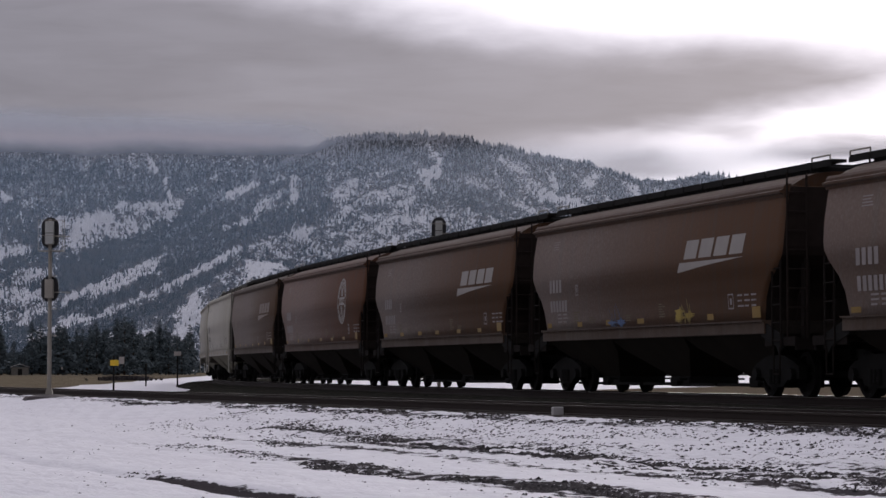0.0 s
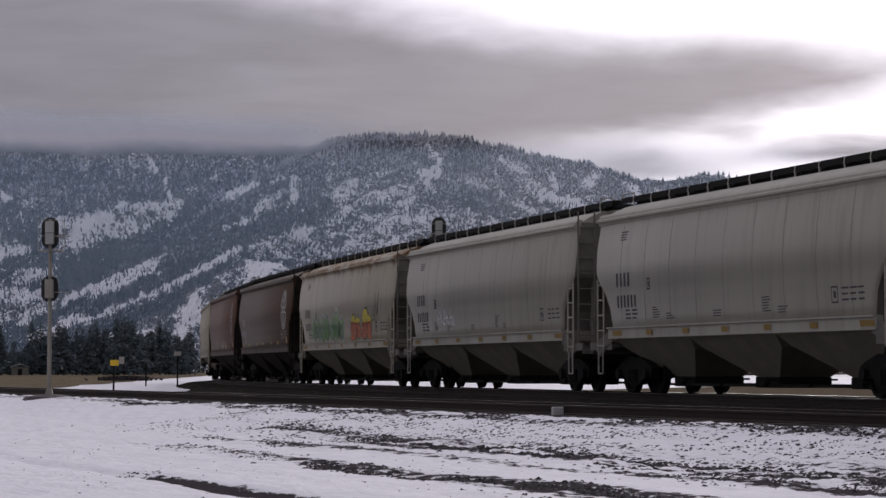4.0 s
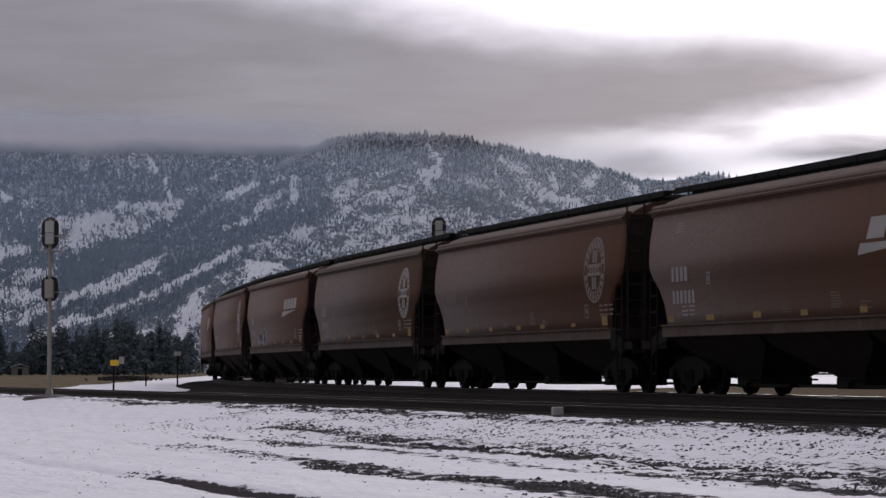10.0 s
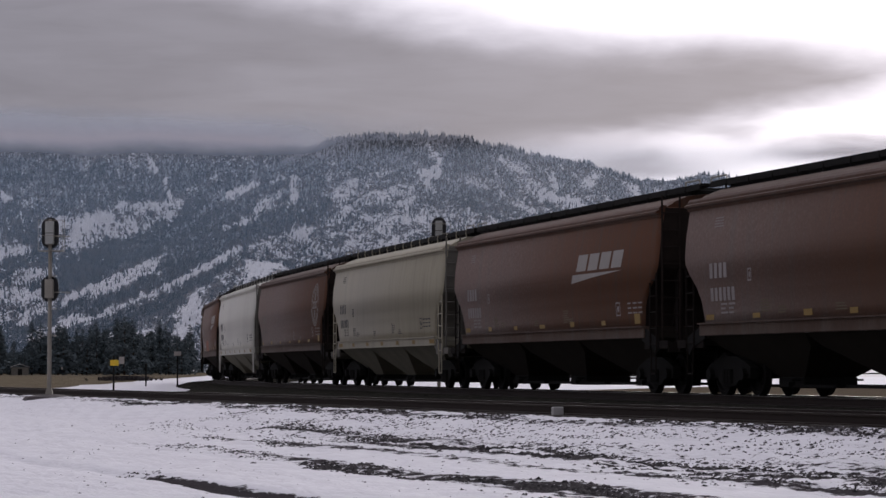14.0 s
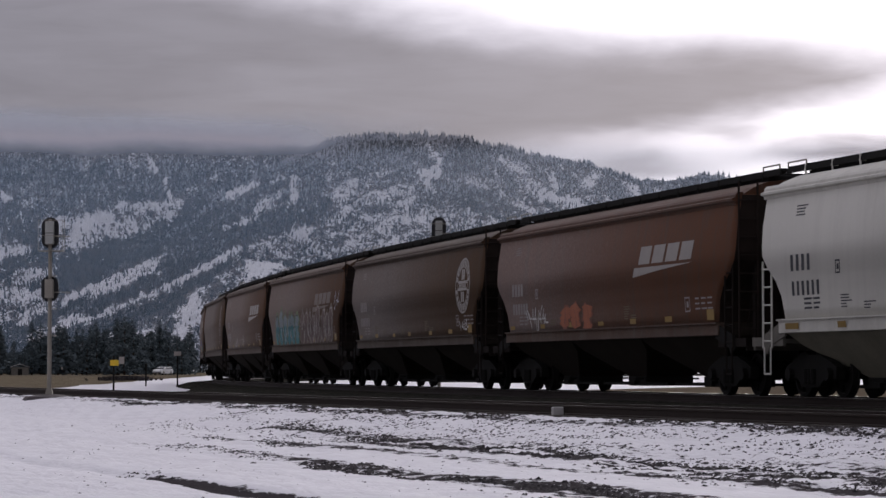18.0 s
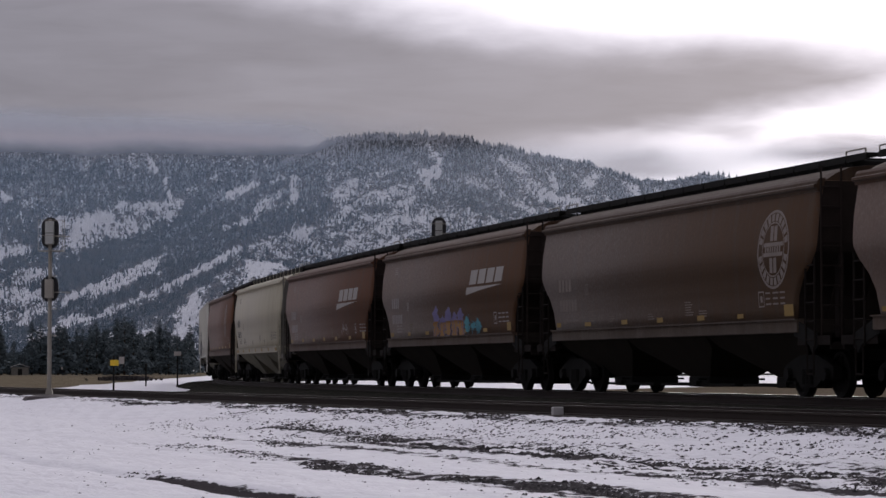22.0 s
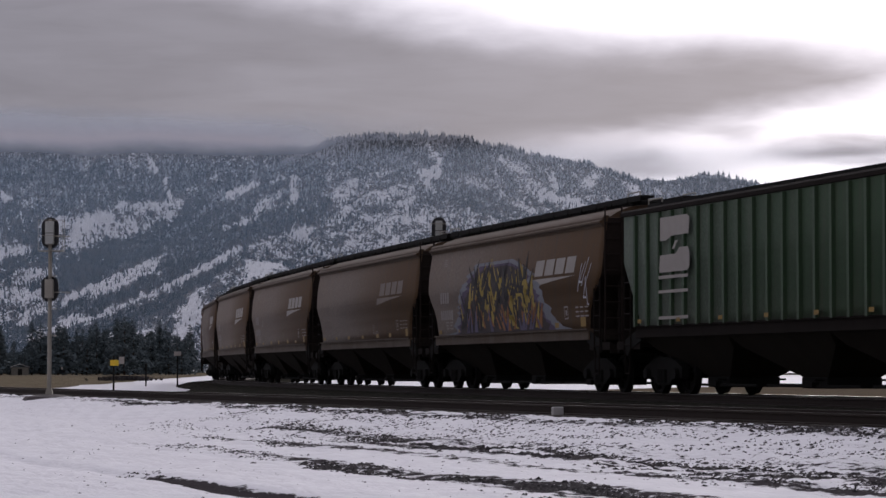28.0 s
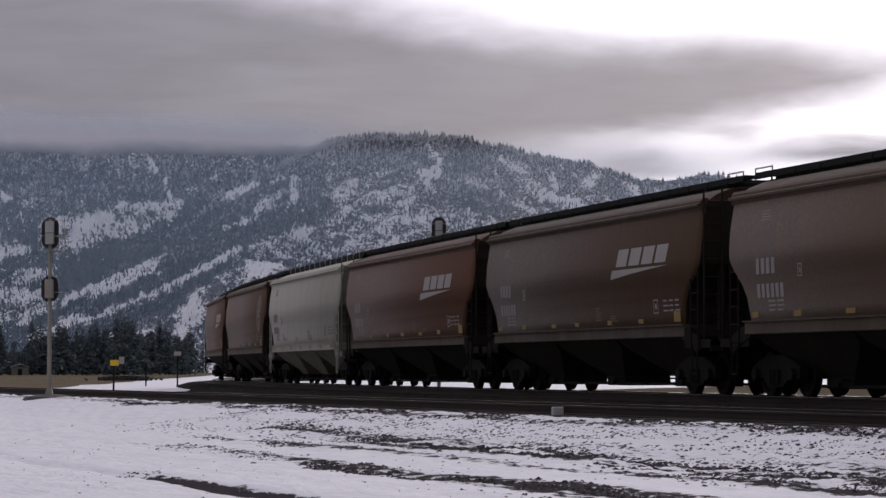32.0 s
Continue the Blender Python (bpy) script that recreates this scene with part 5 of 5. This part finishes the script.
def put_bubbles(car, blobs, fill, inner, flat):
    """Fat round sprayed letters: dark discs, each with a pale heart."""
    for x, z, rx, rz in blobs:
        for k, color, lift in ((1.0, fill, 0.089), (0.30, inner, 0.093)):
            bm = bmesh.new()
            rows = []
            for i in range(13):
                a = -math.pi / 2 + math.pi * i / 12
                wob = 1 + 0.16 * math.sin(5 * a + x) + 0.12 * math.sin(11 * a + 3 * x)
                rows.append((z + rz * k * math.sin(a), x - rx * k * math.cos(a) * wob - 0.02, x + rx * k * math.cos(a) / wob + 0.02))
            decal(bm, rows, lift, flat)
            part("graffiti", bm, spray(color), car, "round black spray-painted letter" if k == 1.0 else "pale heart of the letter")


def put_arch(car, seed):
    """A tall sprayed piece: pale frayed arch, dark ground, yellow flames."""
    rng = random.Random(seed)
    outline = ((1.56, -5.9, 5.6), (1.62, -5.1, 4.9), (1.9, -4.8, 4.3), (2.3, -4.5, 3.7), (2.7, -4.3, 3.1), (3.05, -3.9, 2.5), (3.3, -3.4, 1.9), (3.5, -2.6, 1.0))
    for inset, drop, color, lift, words in ((0.0, 0.0, (0.165, 0.172, 0.195), 0.007, "pale blue sprayed arch"), (0.26, 0.09, (0.075, 0.052, 0.095), 0.010, "purple sprayed shade"), (0.52, 0.15, (0.035, 0.024, 0.024), 0.013, "black sprayed ground")):
        bm = bmesh.new()
        rows = []
        zs = np.linspace(outline[0][0], outline[-1][0] - drop, 26)
        for z in zs:
            l = float(np.interp(z + drop, [o[0] for o in outline], [o[1] for o in outline])) + inset
            r = float(np.interp(z + drop, [o[0] for o in outline], [o[2] for o in outline])) - inset
            rows.append((float(z), l + rng.uniform(-0.3, 0.3), r + rng.uniform(-0.3, 0.3)))
        decal(bm, rows, lift)
        part("graffiti", bm, spray(color), car, words)
    for ink, count, z0, z1, lift in (((0.32, 0.23, 0.04), 70, 1.6, 3.25, 0.016), ((0.24, 0.10, 0.03), 26, 1.58, 2.2, 0.018), ((0.015, 0.012, 0.013), 75, 1.6, 3.35, 0.020), ((0.10, 0.085, 0.14), 14, 1.58, 1.9, 0.022)):
        bm = bmesh.new()
        for k in range(count):
            z = rng.uniform(z0, z1 - 0.3)
            half = float(np.interp(z, (1.5, 3.3), (4.0, 2.1)))
            x = -0.5 + rng.uniform(-half, half)
            h, lean, w = rng.uniform(0.3, 0.75), rng.uniform(-1.1, 1.1), rng.uniform(0.12, 0.36)
            decal(bm, [(z + h * t, x + lean * h * t, x + lean * h * t + w * (1 - 0.85 * t)) for t in (0, 0.35, 0.7, 1.0)], lift)
        part("graffiti", bm, spray(ink), car, "flame-like sprayed strokes")["kind"] = "stuff"


def build_car(fr, key, words):
    """One covered hopper with all its parts; local x points the way it runs."""
    mat = PAINT[key]
    pale = key in ("grey", "white", "cream", "rusty")
    # dark copies of the paint stand for shade below and between cars
    under = M["pale_shade_and_wear"] if pale else M["grime_and_shade"]
    ends = M["pale_shade_and_wear"] if pale else M["end_shade"]
    car = empty("hopper_car", words, "freight car", "covered hoppers of the train")
    put_on = lambda name, mk, m, parent=car, label="", at=None, tag="": part(name, shared(fr, name + tag, mk), m, parent, label, at)
    body = put_on("body", make_body(fr), mat)
    put_on("roof", make_roof(fr), roof_paint(key))
    for side, tag in ((-1, "a"), (1, "b")):
        put_on("eave", make_eave(fr, side), roof_paint(key), tag=tag)
        board = put_on("running_board", make_board(fr, side), M["near_black"], tag=tag, label="dark steel grating walkway")
        put_on("side_sill", make_sill(fr, side), mat if pale else roof_paint(key), tag=tag)
        count = 14 if side < 0 else 0
        for i in range(count):
            x = -fr.top + 0.35 + (2 * fr.top - 0.7) * i / (count - 1)
            put_on("bracket", make_bracket(side), mat if pale else M["near_black"], board, at=pose(x, 0, 0), tag=tag)
    hatch = put_on("hatch_trough", make_hatch(fr), M["near_black"], label="long roof hatch cover")
    for i in range(8):
        put_on("latch", make_latch, M["near_black"], hatch, at=pose(-fr.top + 1.4 + (2 * fr.top - 2.8) * i / 7, 0, 0))
    third = 2 * fr.low / 3
    for i in range(3):
        a = -fr.low + i * third
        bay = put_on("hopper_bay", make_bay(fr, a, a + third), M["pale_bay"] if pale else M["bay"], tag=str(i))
        put_on("outlet_gate", make_gate, M["near_black"], bay, at=pose(a + third / 2, 0, 0))
    put_on("centre_sill", make_centre(fr), M["near_black"])
    for turn in (0, 180):
        m = pose(0, 0, 0, 0, 0, turn)
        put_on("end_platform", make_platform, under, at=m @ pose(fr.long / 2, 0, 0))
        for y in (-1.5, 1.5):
            put_on("corner_plate", make_step, ends if pale else M["near_black"], at=m @ pose(fr.long / 2, y, 0))
        put_on("coupler", make_coupler, M["near_black"], at=m @ pose(fr.long / 2, 0, 0))
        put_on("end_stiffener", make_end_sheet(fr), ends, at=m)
        put_on("end_wall", make_end_wall(fr), ends, at=m, label="end sheet darkened for the shade between cars")
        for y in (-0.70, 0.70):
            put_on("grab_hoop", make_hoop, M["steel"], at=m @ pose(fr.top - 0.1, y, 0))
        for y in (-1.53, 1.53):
            put_on("side_ladder", make_ladder_side, mat if pale else M["grime_and_shade"], at=m @ pose(fr.top - 0.02, y, 0))
        # ladder and post in the gap take the shade colour too
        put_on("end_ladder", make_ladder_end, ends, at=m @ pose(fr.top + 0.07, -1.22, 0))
        put_on("end_post", make_end_post(fr), ends if pale else M["grime_and_shade"], at=m @ pose(0, -0.95, 0))
        truck = put_on("truck", make_bolster, M["near_black"], at=m @ pose(fr.truck, 0, 0), label="two-axle bogie")
        truck.matrix_basis = pose(fr.truck if turn == 0 else -fr.truck, 0, 0)
        for y, r in ((-1.0, 0), (1.0, 180)):
            put_on("side_frame", make_side_frame, M["near_black"], truck, at=pose(0, y, 0, 0, 0, r))
        for x in (-0.889, 0.889):
            w = put_on("wheelset", make_wheelset, M["wheel"], truck, at=pose(x, 0, 0.457))
            WHEELS[x < 0].append(w)
    if "seams" in words:
        # welded joints between the side sheets, dark with old dirt
        for i in range(9):
            x = -fr.top + 1.9 + (2 * fr.top - 3.8) * i / 8
            put_on("weld_seam", make_seam, M["seam"], at=pose(x, 0, 0))
    put_on("hand_brake", make_brake, M["near_black"], at=pose(fr.top - 0.06, 0.35, 0))
    return car


def put_ribs(car, fr, key):
    for side in (-1, 1):
        n = 21
        for i in range(n):
            x = -fr.low + 2 * fr.low * i / (n - 1)
            def make(bm):
                box(bm, -0.055, 0.055, side * 1.545, side * 1.63, 1.53, 4.0)
            part("rib", shared(fr, "rib" + str(side), make), PAINT[key], car, at=pose(x, 0, 0))


def put_seams(car, fr):
    for i in range(9):
        def make(bm):
            bar(bm, -0.013, 0.013, 1.58, 3.98, 0.005)
        part("panel_seam", shared(fr, "seam", make), M["seam"], car, "welded sheet seam", pose(-6.2 + 12.4 * i / 8, 0, 0))


WHEELS = ([], [])
SPEED = 19.242
# where each coupling stood along the line at the start
SHIFT = -0.3
JOINTS = (-18.6, -0.7, 17.2, 35.0, 53.7, 71.4, 89.0, 107.6, 126.1, 145.3, 163.8, 182.4, 200.9, 219.5, 238.4, 257.0, 275.8, 294.0, 311.4, 330.0, 348.4, 366.5, 385.1, 403.6, 421.2, 439.6, 457.3, 475.7, 493.3, 511.9, 530.4, 548.9, 566.5, 583.9, 601.7, 619.7, 637.0, 655.4, 672.7, 690.4, 708.2)
BROWN = "weathered brown hopper car "
# paint, mark, mark's paint, tail of the label, car by car
CARS = [
    ("brown", "word", "white", "with a slanted white word mark"), ("brown", "word", "white", "with stickers and faint blue graffiti"),
    ("brown", "word", "white", "with a slanted white word mark"), ("red", "ring", "white", "with a round cross emblem"),
    ("dark", "word", "faded", "with a faded slanted word mark"), ("grey", "none", "stencil", "light grey covered hopper car with black stencils"),
    ("grey", "none", "stencil", "light grey covered hopper car with white scrawls"), ("rusty", "none", "stencil", "light grey hopper car with rusty roof and green and yellow graffiti"),
    ("dark", "ring", "white", "with a round cross emblem"), ("maroon", "ring", "faded", "with a faded round emblem and scrawls"),
    ("cream", "none", "stencil", "cream covered hopper car with dark sheet seams"), ("maroon", "word", "white", "with a slanted white word mark"),
    ("maroon", "ring", "faded", "with a half-worn round emblem"), ("brown", "ring", "white", "with a round cross emblem"),
    ("red", "word", "white", "with white word mark and black sprayed tag"), ("maroon", "ring", "white", "with a round cross emblem"),
    ("red", "word", "white", "with a slanted white word mark"), ("cream", "none", "stencil", "cream covered hopper car with black stencils"),
    ("maroon", "ring", "faded", "with a faded round emblem"), ("white", "none", "stencil", "bright white covered hopper car with black stencils"),
    ("red", "word", "white", "with white and orange graffiti"), ("dark", "ring", "white", "with a bright round cross emblem"),
    ("brown", "word", "faded", "with teal and white graffiti"), ("brown", "word", "white", "with small white scrawls"),
    ("dark", "ring", "faded", "with a faded round emblem"), ("brown", "word", "white", "with purple and orange graffiti"),
    ("red", "word", "white", "with a slanted white word mark"), ("cream", "none", "stencil", "cream covered hopper car with black stencils"),
    ("red", "ring", "faded", "with a faded round emblem"), ("white", "ribs", "stencil", "white ribbed hopper car with black graffiti"),
    ("green", "block", "white", "dark green ribbed hopper car with white emblem"), ("dusty", "word", "white", "with large yellow and black graffiti"),
    ("dusty", "word", "faded", "with a faded slanted word mark"), ("dusty", "word", "white", "with a slanted white word mark"),
    ("dusty", "word", "white", "with a slanted white word mark"), ("dark", "word", "white", "with a slanted white word mark"),
    ("red", "word", "white", "with a slanted white word mark"), ("grey", "none", "stencil", "pale grey covered hopper car"),
    ("brown", "ring", "faded", "with a faded round emblem"), ("maroon", "word", "white", "with a slanted white word mark"),
]


def build_train():
    train = []
    for i, (key, mark, ink, tail) in enumerate(CARS):
        rng = random.Random(100 + i)
        pitch = JOINTS[i + 1] - JOINTS[i]
        flat = mark in ("ribs", "block")
        fr = RIBBED if flat else (LONG if pitch > 18.05 else SHORT)
        car = build_car(fr, key, tail if tail[0] != "w" or tail.startswith("white") else BROWN + tail)
        if mark != "block":
            put_stencils(car, fr, M["mark"] if ink == "white" else M[ink], rng, flat)
        put_stickers(car, fr, rng, flat, key in ("grey", "white", "cream", "rusty"))
        if mark == "word":
            put_word_logo(car, M[ink])
        elif mark == "ring":
            put_ring_logo(car, fr, M[ink], 3.75 if i in (3, 28) else 1.9)
        elif mark == "block":
            put_block_logo(car)
        if flat:
            put_ribs(car, fr, key)
        if key in ("rusty", "grey"):
            put_seams(car, fr)
        train.append((car, (JOINTS[i] + JOINTS[i + 1]) / 2 + SHIFT, fr))
    pale, ink = (0.55, 0.53, 0.50), (0.02, 0.02, 0.025)
    c = [t[0] for t in train]
    put_tag(c[1], -2.2, -1.0, 1.55, 2.0, (0.10, 0.16, 0.30), (0.08, 0.12, 0.2), 2, 11)
    put_tag(c[1], 2.2, 3.4, 1.55, 2.1, (0.36, 0.26, 0.05), (0.25, 0.18, 0.05), 2, 12)
    put_scrawl(c[6], -4.6, -2.6, 1.8, 2.3, (0.7, 0.7, 0.72), 13)
    put_tag(c[7], -5.5, 0.4, 1.56, 2.6, [(0.15, 0.27, 0.08), (0.22, 0.30, 0.14)], (0.08, 0.13, 0.13), 7, 14, False, (0.33, 0.36, 0.29), ((0.28, 0.31, 0.31), (0.10, 0.22, 0.06)))
    put_tag(c[7], 1.5, 5.3, 1.56, 2.66, [(0.42, 0.12, 0.05), (0.50, 0.40, 0.03)], ink, 4, 15)
    put_scrawl(c[7], 5.4, 6.4, 1.9, 3.1, ink, 16)
    put_scrawl(c[9], -3.6, -2.0, 1.6, 2.2, (0.3, 0.25, 0.23), 17)
    put_scrawl(c[9], 0.6, 1.6, 1.55, 2.0, pale, 18)
    put_scrawl(c[9], 2.6, 3.6, 1.55, 1.95, pale, 19)
    put_tag(c[14], -4.8, -2.5, 1.5, 2.35, ink, pale, 3, 20)
    put_scrawl(c[14], -2.8, -2.0, 1.9, 2.5, (0.35, 0.3, 0.28), 21)
    put_scrawl(c[20], -5.6, -4.0, 1.5, 2.2, pale, 22)
    put_tag(c[20], -3.0, -0.4, 1.5, 2.4, (0.34, 0.11, 0.05), (0.22, 0.08, 0.05), 3, 23)
    put_scrawl(c[21], 6.2, 7.0, 1.5, 2.0, pale, 24)
    put_tag(c[22], -6.4, -0.5, 1.46, 2.95, [(0.05, 0.20, 0.21), (0.17, 0.21, 0.22)], (0.05, 0.06, 0.065), 6, 25, False, (0.14, 0.17, 0.085), ((0.05, 0.19, 0.20), (0.34, 0.36, 0.37)))
    put_tag(c[22], -0.3, 6.5, 1.46, 2.85, (0.12, 0.075, 0.06), (0.34, 0.30, 0.27), 9, 26, False, (0.12, 0.085, 0.055), ((0.36, 0.33, 0.30), (0.08, 0.05, 0.042)))
    put_scrawl(c[22], 7.0, 7.9, 2.6, 3.4, (0.4, 0.4, 0.42), 27)
    put_scrawl(c[23], -3.4, -2.0, 1.6, 2.1, (0.4, 0.37, 0.34), 28)
    put_scrawl(c[23], -0.6, 0.5, 1.6, 2.2, (0.4, 0.37, 0.34), 29)
    put_tag(c[25], -1.4, 2.2, 1.45, 2.4, [(0.30, 0.15, 0.03), (0.13, 0.11, 0.24)], (0.14, 0.12, 0.20), 5, 30)
    put_tag(c[25], 2.3, 4.0, 1.6, 2.15, (0.06, 0.25, 0.28), (0.05, 0.17, 0.22), 3, 31)
    put_scrawl(c[26], 3.4, 4.6, 1.75, 2.2, (0.3, 0.26, 0.24), 32)
    put_bubbles(c[29], ((-2.7, 1.75, 0.55, 0.48), (-1.5, 1.95, 0.75, 0.60), (-0.2, 1.75, 0.62, 0.50), (-1.5, 2.5, 0.55, 0.30)), (0.03, 0.028, 0.03), (0.30, 0.29, 0.28), True)
    put_arch(c[31], 36)
    put_scrawl(c[31], 6.4, 7.3, 2.1, 3.4, (0.4, 0.4, 0.42), 35)
    return train


TRAIN = build_train()


def motor_vehicle(name, paint_mat, label, tall, boxy):
    car = empty(name, label, "car")
    bm = bmesh.new()
    lower = [(-2.3, 0.45), (-2.32, 0.85), (-2.2, 1.02), (1.25, 1.05), (2.15, 0.92), (2.32, 0.7), (2.3, 0.4), (1.9, 0.3), (-1.9, 0.3)]
    loft(bm, [[(x, y * (1.0 if abs(y) < 0.9 else 0.985), z) for x, z in lower] for y in (-0.93, -0.86, 0.86, 0.93)])
    part("body", bm, paint_mat, car)
    bm = bmesh.new()
    back = -2.15 if not boxy else -1.0
    cab = [(back, 1.03), (back + 0.18, tall - 0.06), (back + 0.4, tall), (0.25, tall), (0.5, tall - 0.05), (1.15, 1.03)]
    loft(bm, [[(x, y, z) if z < 1.1 else (x, y * 0.86, z) for x, z in cab] for y in (-0.86, 0.86)])
    cabin = part("cabin", bm, paint_mat, car)
    for y in (-1, 1):
        bm = bmesh.new()
        pts = [(back + 0.22, 1.12), (back + 0.34, tall - 0.12), (0.2, tall - 0.12), (0.85, 1.12)]
        loft(bm, [[(x, y * (0.87 if z < 1.2 else 0.79) + y * k, z) for x, z in pts] for k in (0.0, 0.012)])
        part("side_window", bm, M["glass"], cabin)
    bm = bmesh.new()
    loft(bm, [[(1.12 + k, -0.76, 1.1), (0.53 + k, -0.66, tall - 0.1), (0.53 + k, 0.66, tall - 0.1), (1.12 + k, 0.76, 1.1)] for k in (0.0, 0.04)])
    part("windscreen", bm, M["glass"], cabin)
    for x in (-1.45, 1.45):
        for y in (-0.84, 0.84):
            bm = bmesh.new()
            rod(bm, (0, -0.11, 0), (0, 0.11, 0), 0.34, 18)
            wheel = part("wheel", bm, M["rubber"], car, at=pose(x, y, 0.34))
            bm = bmesh.new()
            rod(bm, (0, -0.12, 0), (0, 0.12, 0), 0.2, 14)
            part("rim", bm, M["steel"], wheel)
    for y in (-0.68, 0.68):
        bm = bmesh.new()
        box(bm, 2.22, 2.31, y - 0.16, y + 0.16, 0.66, 0.80, 0.02)
        part("headlight", bm, M["lens"], car)
    bm = bmesh.new()
    box(bm, 2.28, 2.36, -0.8, 0.8, 0.36, 0.5, 0.02)
    part("bumper", bm, M["near_black"], car)
    return car


WAGON = motor_vehicle("white_car", M["car_white"], "white compact car driving on the valley road", 1.55, False)
PICKUP = motor_vehicle("dark_pickup", M["car_dark"], "dark pickup truck driving on the valley road", 1.85, True)


# ---- loose stones, dead grass and shade-dark lumps in the snow ----
def build_tufts():
    rng = random.Random(21)
    verts, faces = [], []

    def lump(d, a, s):
        x, y, t = on_side(a, d)
        if d < 0.5 or y < 18 or abs(x) > y * 0.2:
            return
        z = ground_z(x, y)
        i0, n, turn = len(verts), 5, rng.uniform(0, 6.28)
        for k in range(n):
            q = turn + k * math.tau / n
            verts.append((x + s * 1.6 * math.cos(q) * rng.uniform(0.6, 1.4), y + s * 1.6 * math.sin(q) * rng.uniform(0.6, 1.4), z - 0.008))
        verts.append((x + rng.uniform(-0.5, 0.5) * s, y + rng.uniform(-0.5, 0.5) * s, z + s * rng.uniform(0.25, 0.9)))
        for k in range(n):
            faces.append((i0 + k, i0 + (k + 1) % n, i0 + n))

    # along the side track's edge, the toe of its bank, the wheel ruts, and loose over the bank
    for count, d0, d1, wide, a0, a1, s0, s1, rag in (
            (9000, 0.95, 1.15, 0.24, -30, 20, 0.012, 0.038, 0.0), (9000, 4.75, 4.3, 0.22, -27, -9, 0.012, 0.040, -0.02), (3000, 4.2, 3.5, 0.24, -10, 1, 0.01, 0.032, 0.03),
            (5000, 7.9, 7.75, 0.22, -25, -13, 0.012, 0.036, -0.02), (1500, 5.9, 5.5, 0.22, -9, -1, 0.008, 0.026, 0.0), (900, 7.4, 7.3, 0.2, -12, -4, 0.008, 0.024, 0.05), (3500, 8.3, 8.1, 0.3, -29, -22, 0.008, 0.028, -0.05), (3500, 5.3, 5.0, 0.5, -31, -20, 0.008, 0.028, -0.05), (450, 10.8, 10.5, 0.24, -24, -14, 0.01, 0.026, 0.0),
            (9000, 2.9, 2.6, 1.2, -30, 8, 0.007, 0.026, -0.1), (260, 9.0, 9.0, 2.2, -26, 4, 0.007, 0.018, -0.4)):
        for i in range(count):
            a = rng.uniform(a0, a1)
            d = float(np.interp(a, (a0, a1), (d0, d1))) + rng.gauss(0, wide)
            if noise.fractal((d * 1.6, a * 0.35, 2.0), 0.9, 2.2, 4) > rag + rng.uniform(-0.12, 0.15):
                lump(d, a, rng.uniform(s0, s1))
    me = bpy.data.meshes.new("gravel_and_grass")
    me.from_pydata(verts, [], faces)
    tagged(part("gravel_and_grass", me, M["tuft"]), "dark stones, dead grass and shade-dark lumps in the snow", "gravel", kind="stuff")


build_tufts()


# ---- what moves ----
def motions():
    for car, centre, fr in TRAIN:
        rows = []
        for k in range(65):
            t = k * 0.5
            s = centre - SPEED * t
            ax, ay, _ = on_line(s - fr.truck)
            bx, by, _ = on_line(s + fr.truck)
            turn = math.degrees(math.atan2(ay - by, ax - bx))
            rows.append((t, pose((ax + bx) / 2, (ay + by) / 2, 0.0, 0, 0, turn)))
        walk(car, rows)
    # every wheelset of the train rolls alike: one key set for the leading axles, one for the trailing
    spin = SPEED / 0.457
    for lead, x in ((0, 0.889), (1, -0.889)):
        first = WHEELS[lead][0]
        walk(first, [(k / 30, pose(x, 0, 0.457, 0, math.degrees(spin * k / 30) % 360, 0)) for k in range(961)])
        for other in WHEELS[lead][1:]:
            other.rotation_mode = "QUATERNION"
            keys = other.animation_data_create()
            keys.action = first.animation_data.action
            keys.action_slot = first.animation_data.action_slot
    for car, rows in ((WAGON, WAGON_WAY), (PICKUP, PICKUP_WAY)):
        made = []
        for (t, x, y), nxt in zip(rows, rows[1:] + rows[-1:]):
            px, py = (nxt[1] - x, nxt[2] - y) if nxt[0] > t else (x - rows[-2][1], y - rows[-2][2])
            made.append((t, pose(x, y, ground_z(x, y) + 0.03, 0, 0, math.degrees(math.atan2(py, px)))))
        walk(car, made)


def drive(t_ref, x_ref, y_ref, speed):
    """Rows along the valley road, towards the viewer: at t_ref the vehicle passes (x_ref, y_ref)."""
    return [(t, x_ref - 0.368 * speed * (t - t_ref), y_ref - 0.930 * speed * (t - t_ref)) for t in np.arange(0.0, 32.1, 2.0).tolist()]


WAGON_WAY = drive(19.0, -59.4, 455.0, 19.6)
PICKUP_WAY = drive(16.5, -64.0, 443.5, 22.0)

motions()
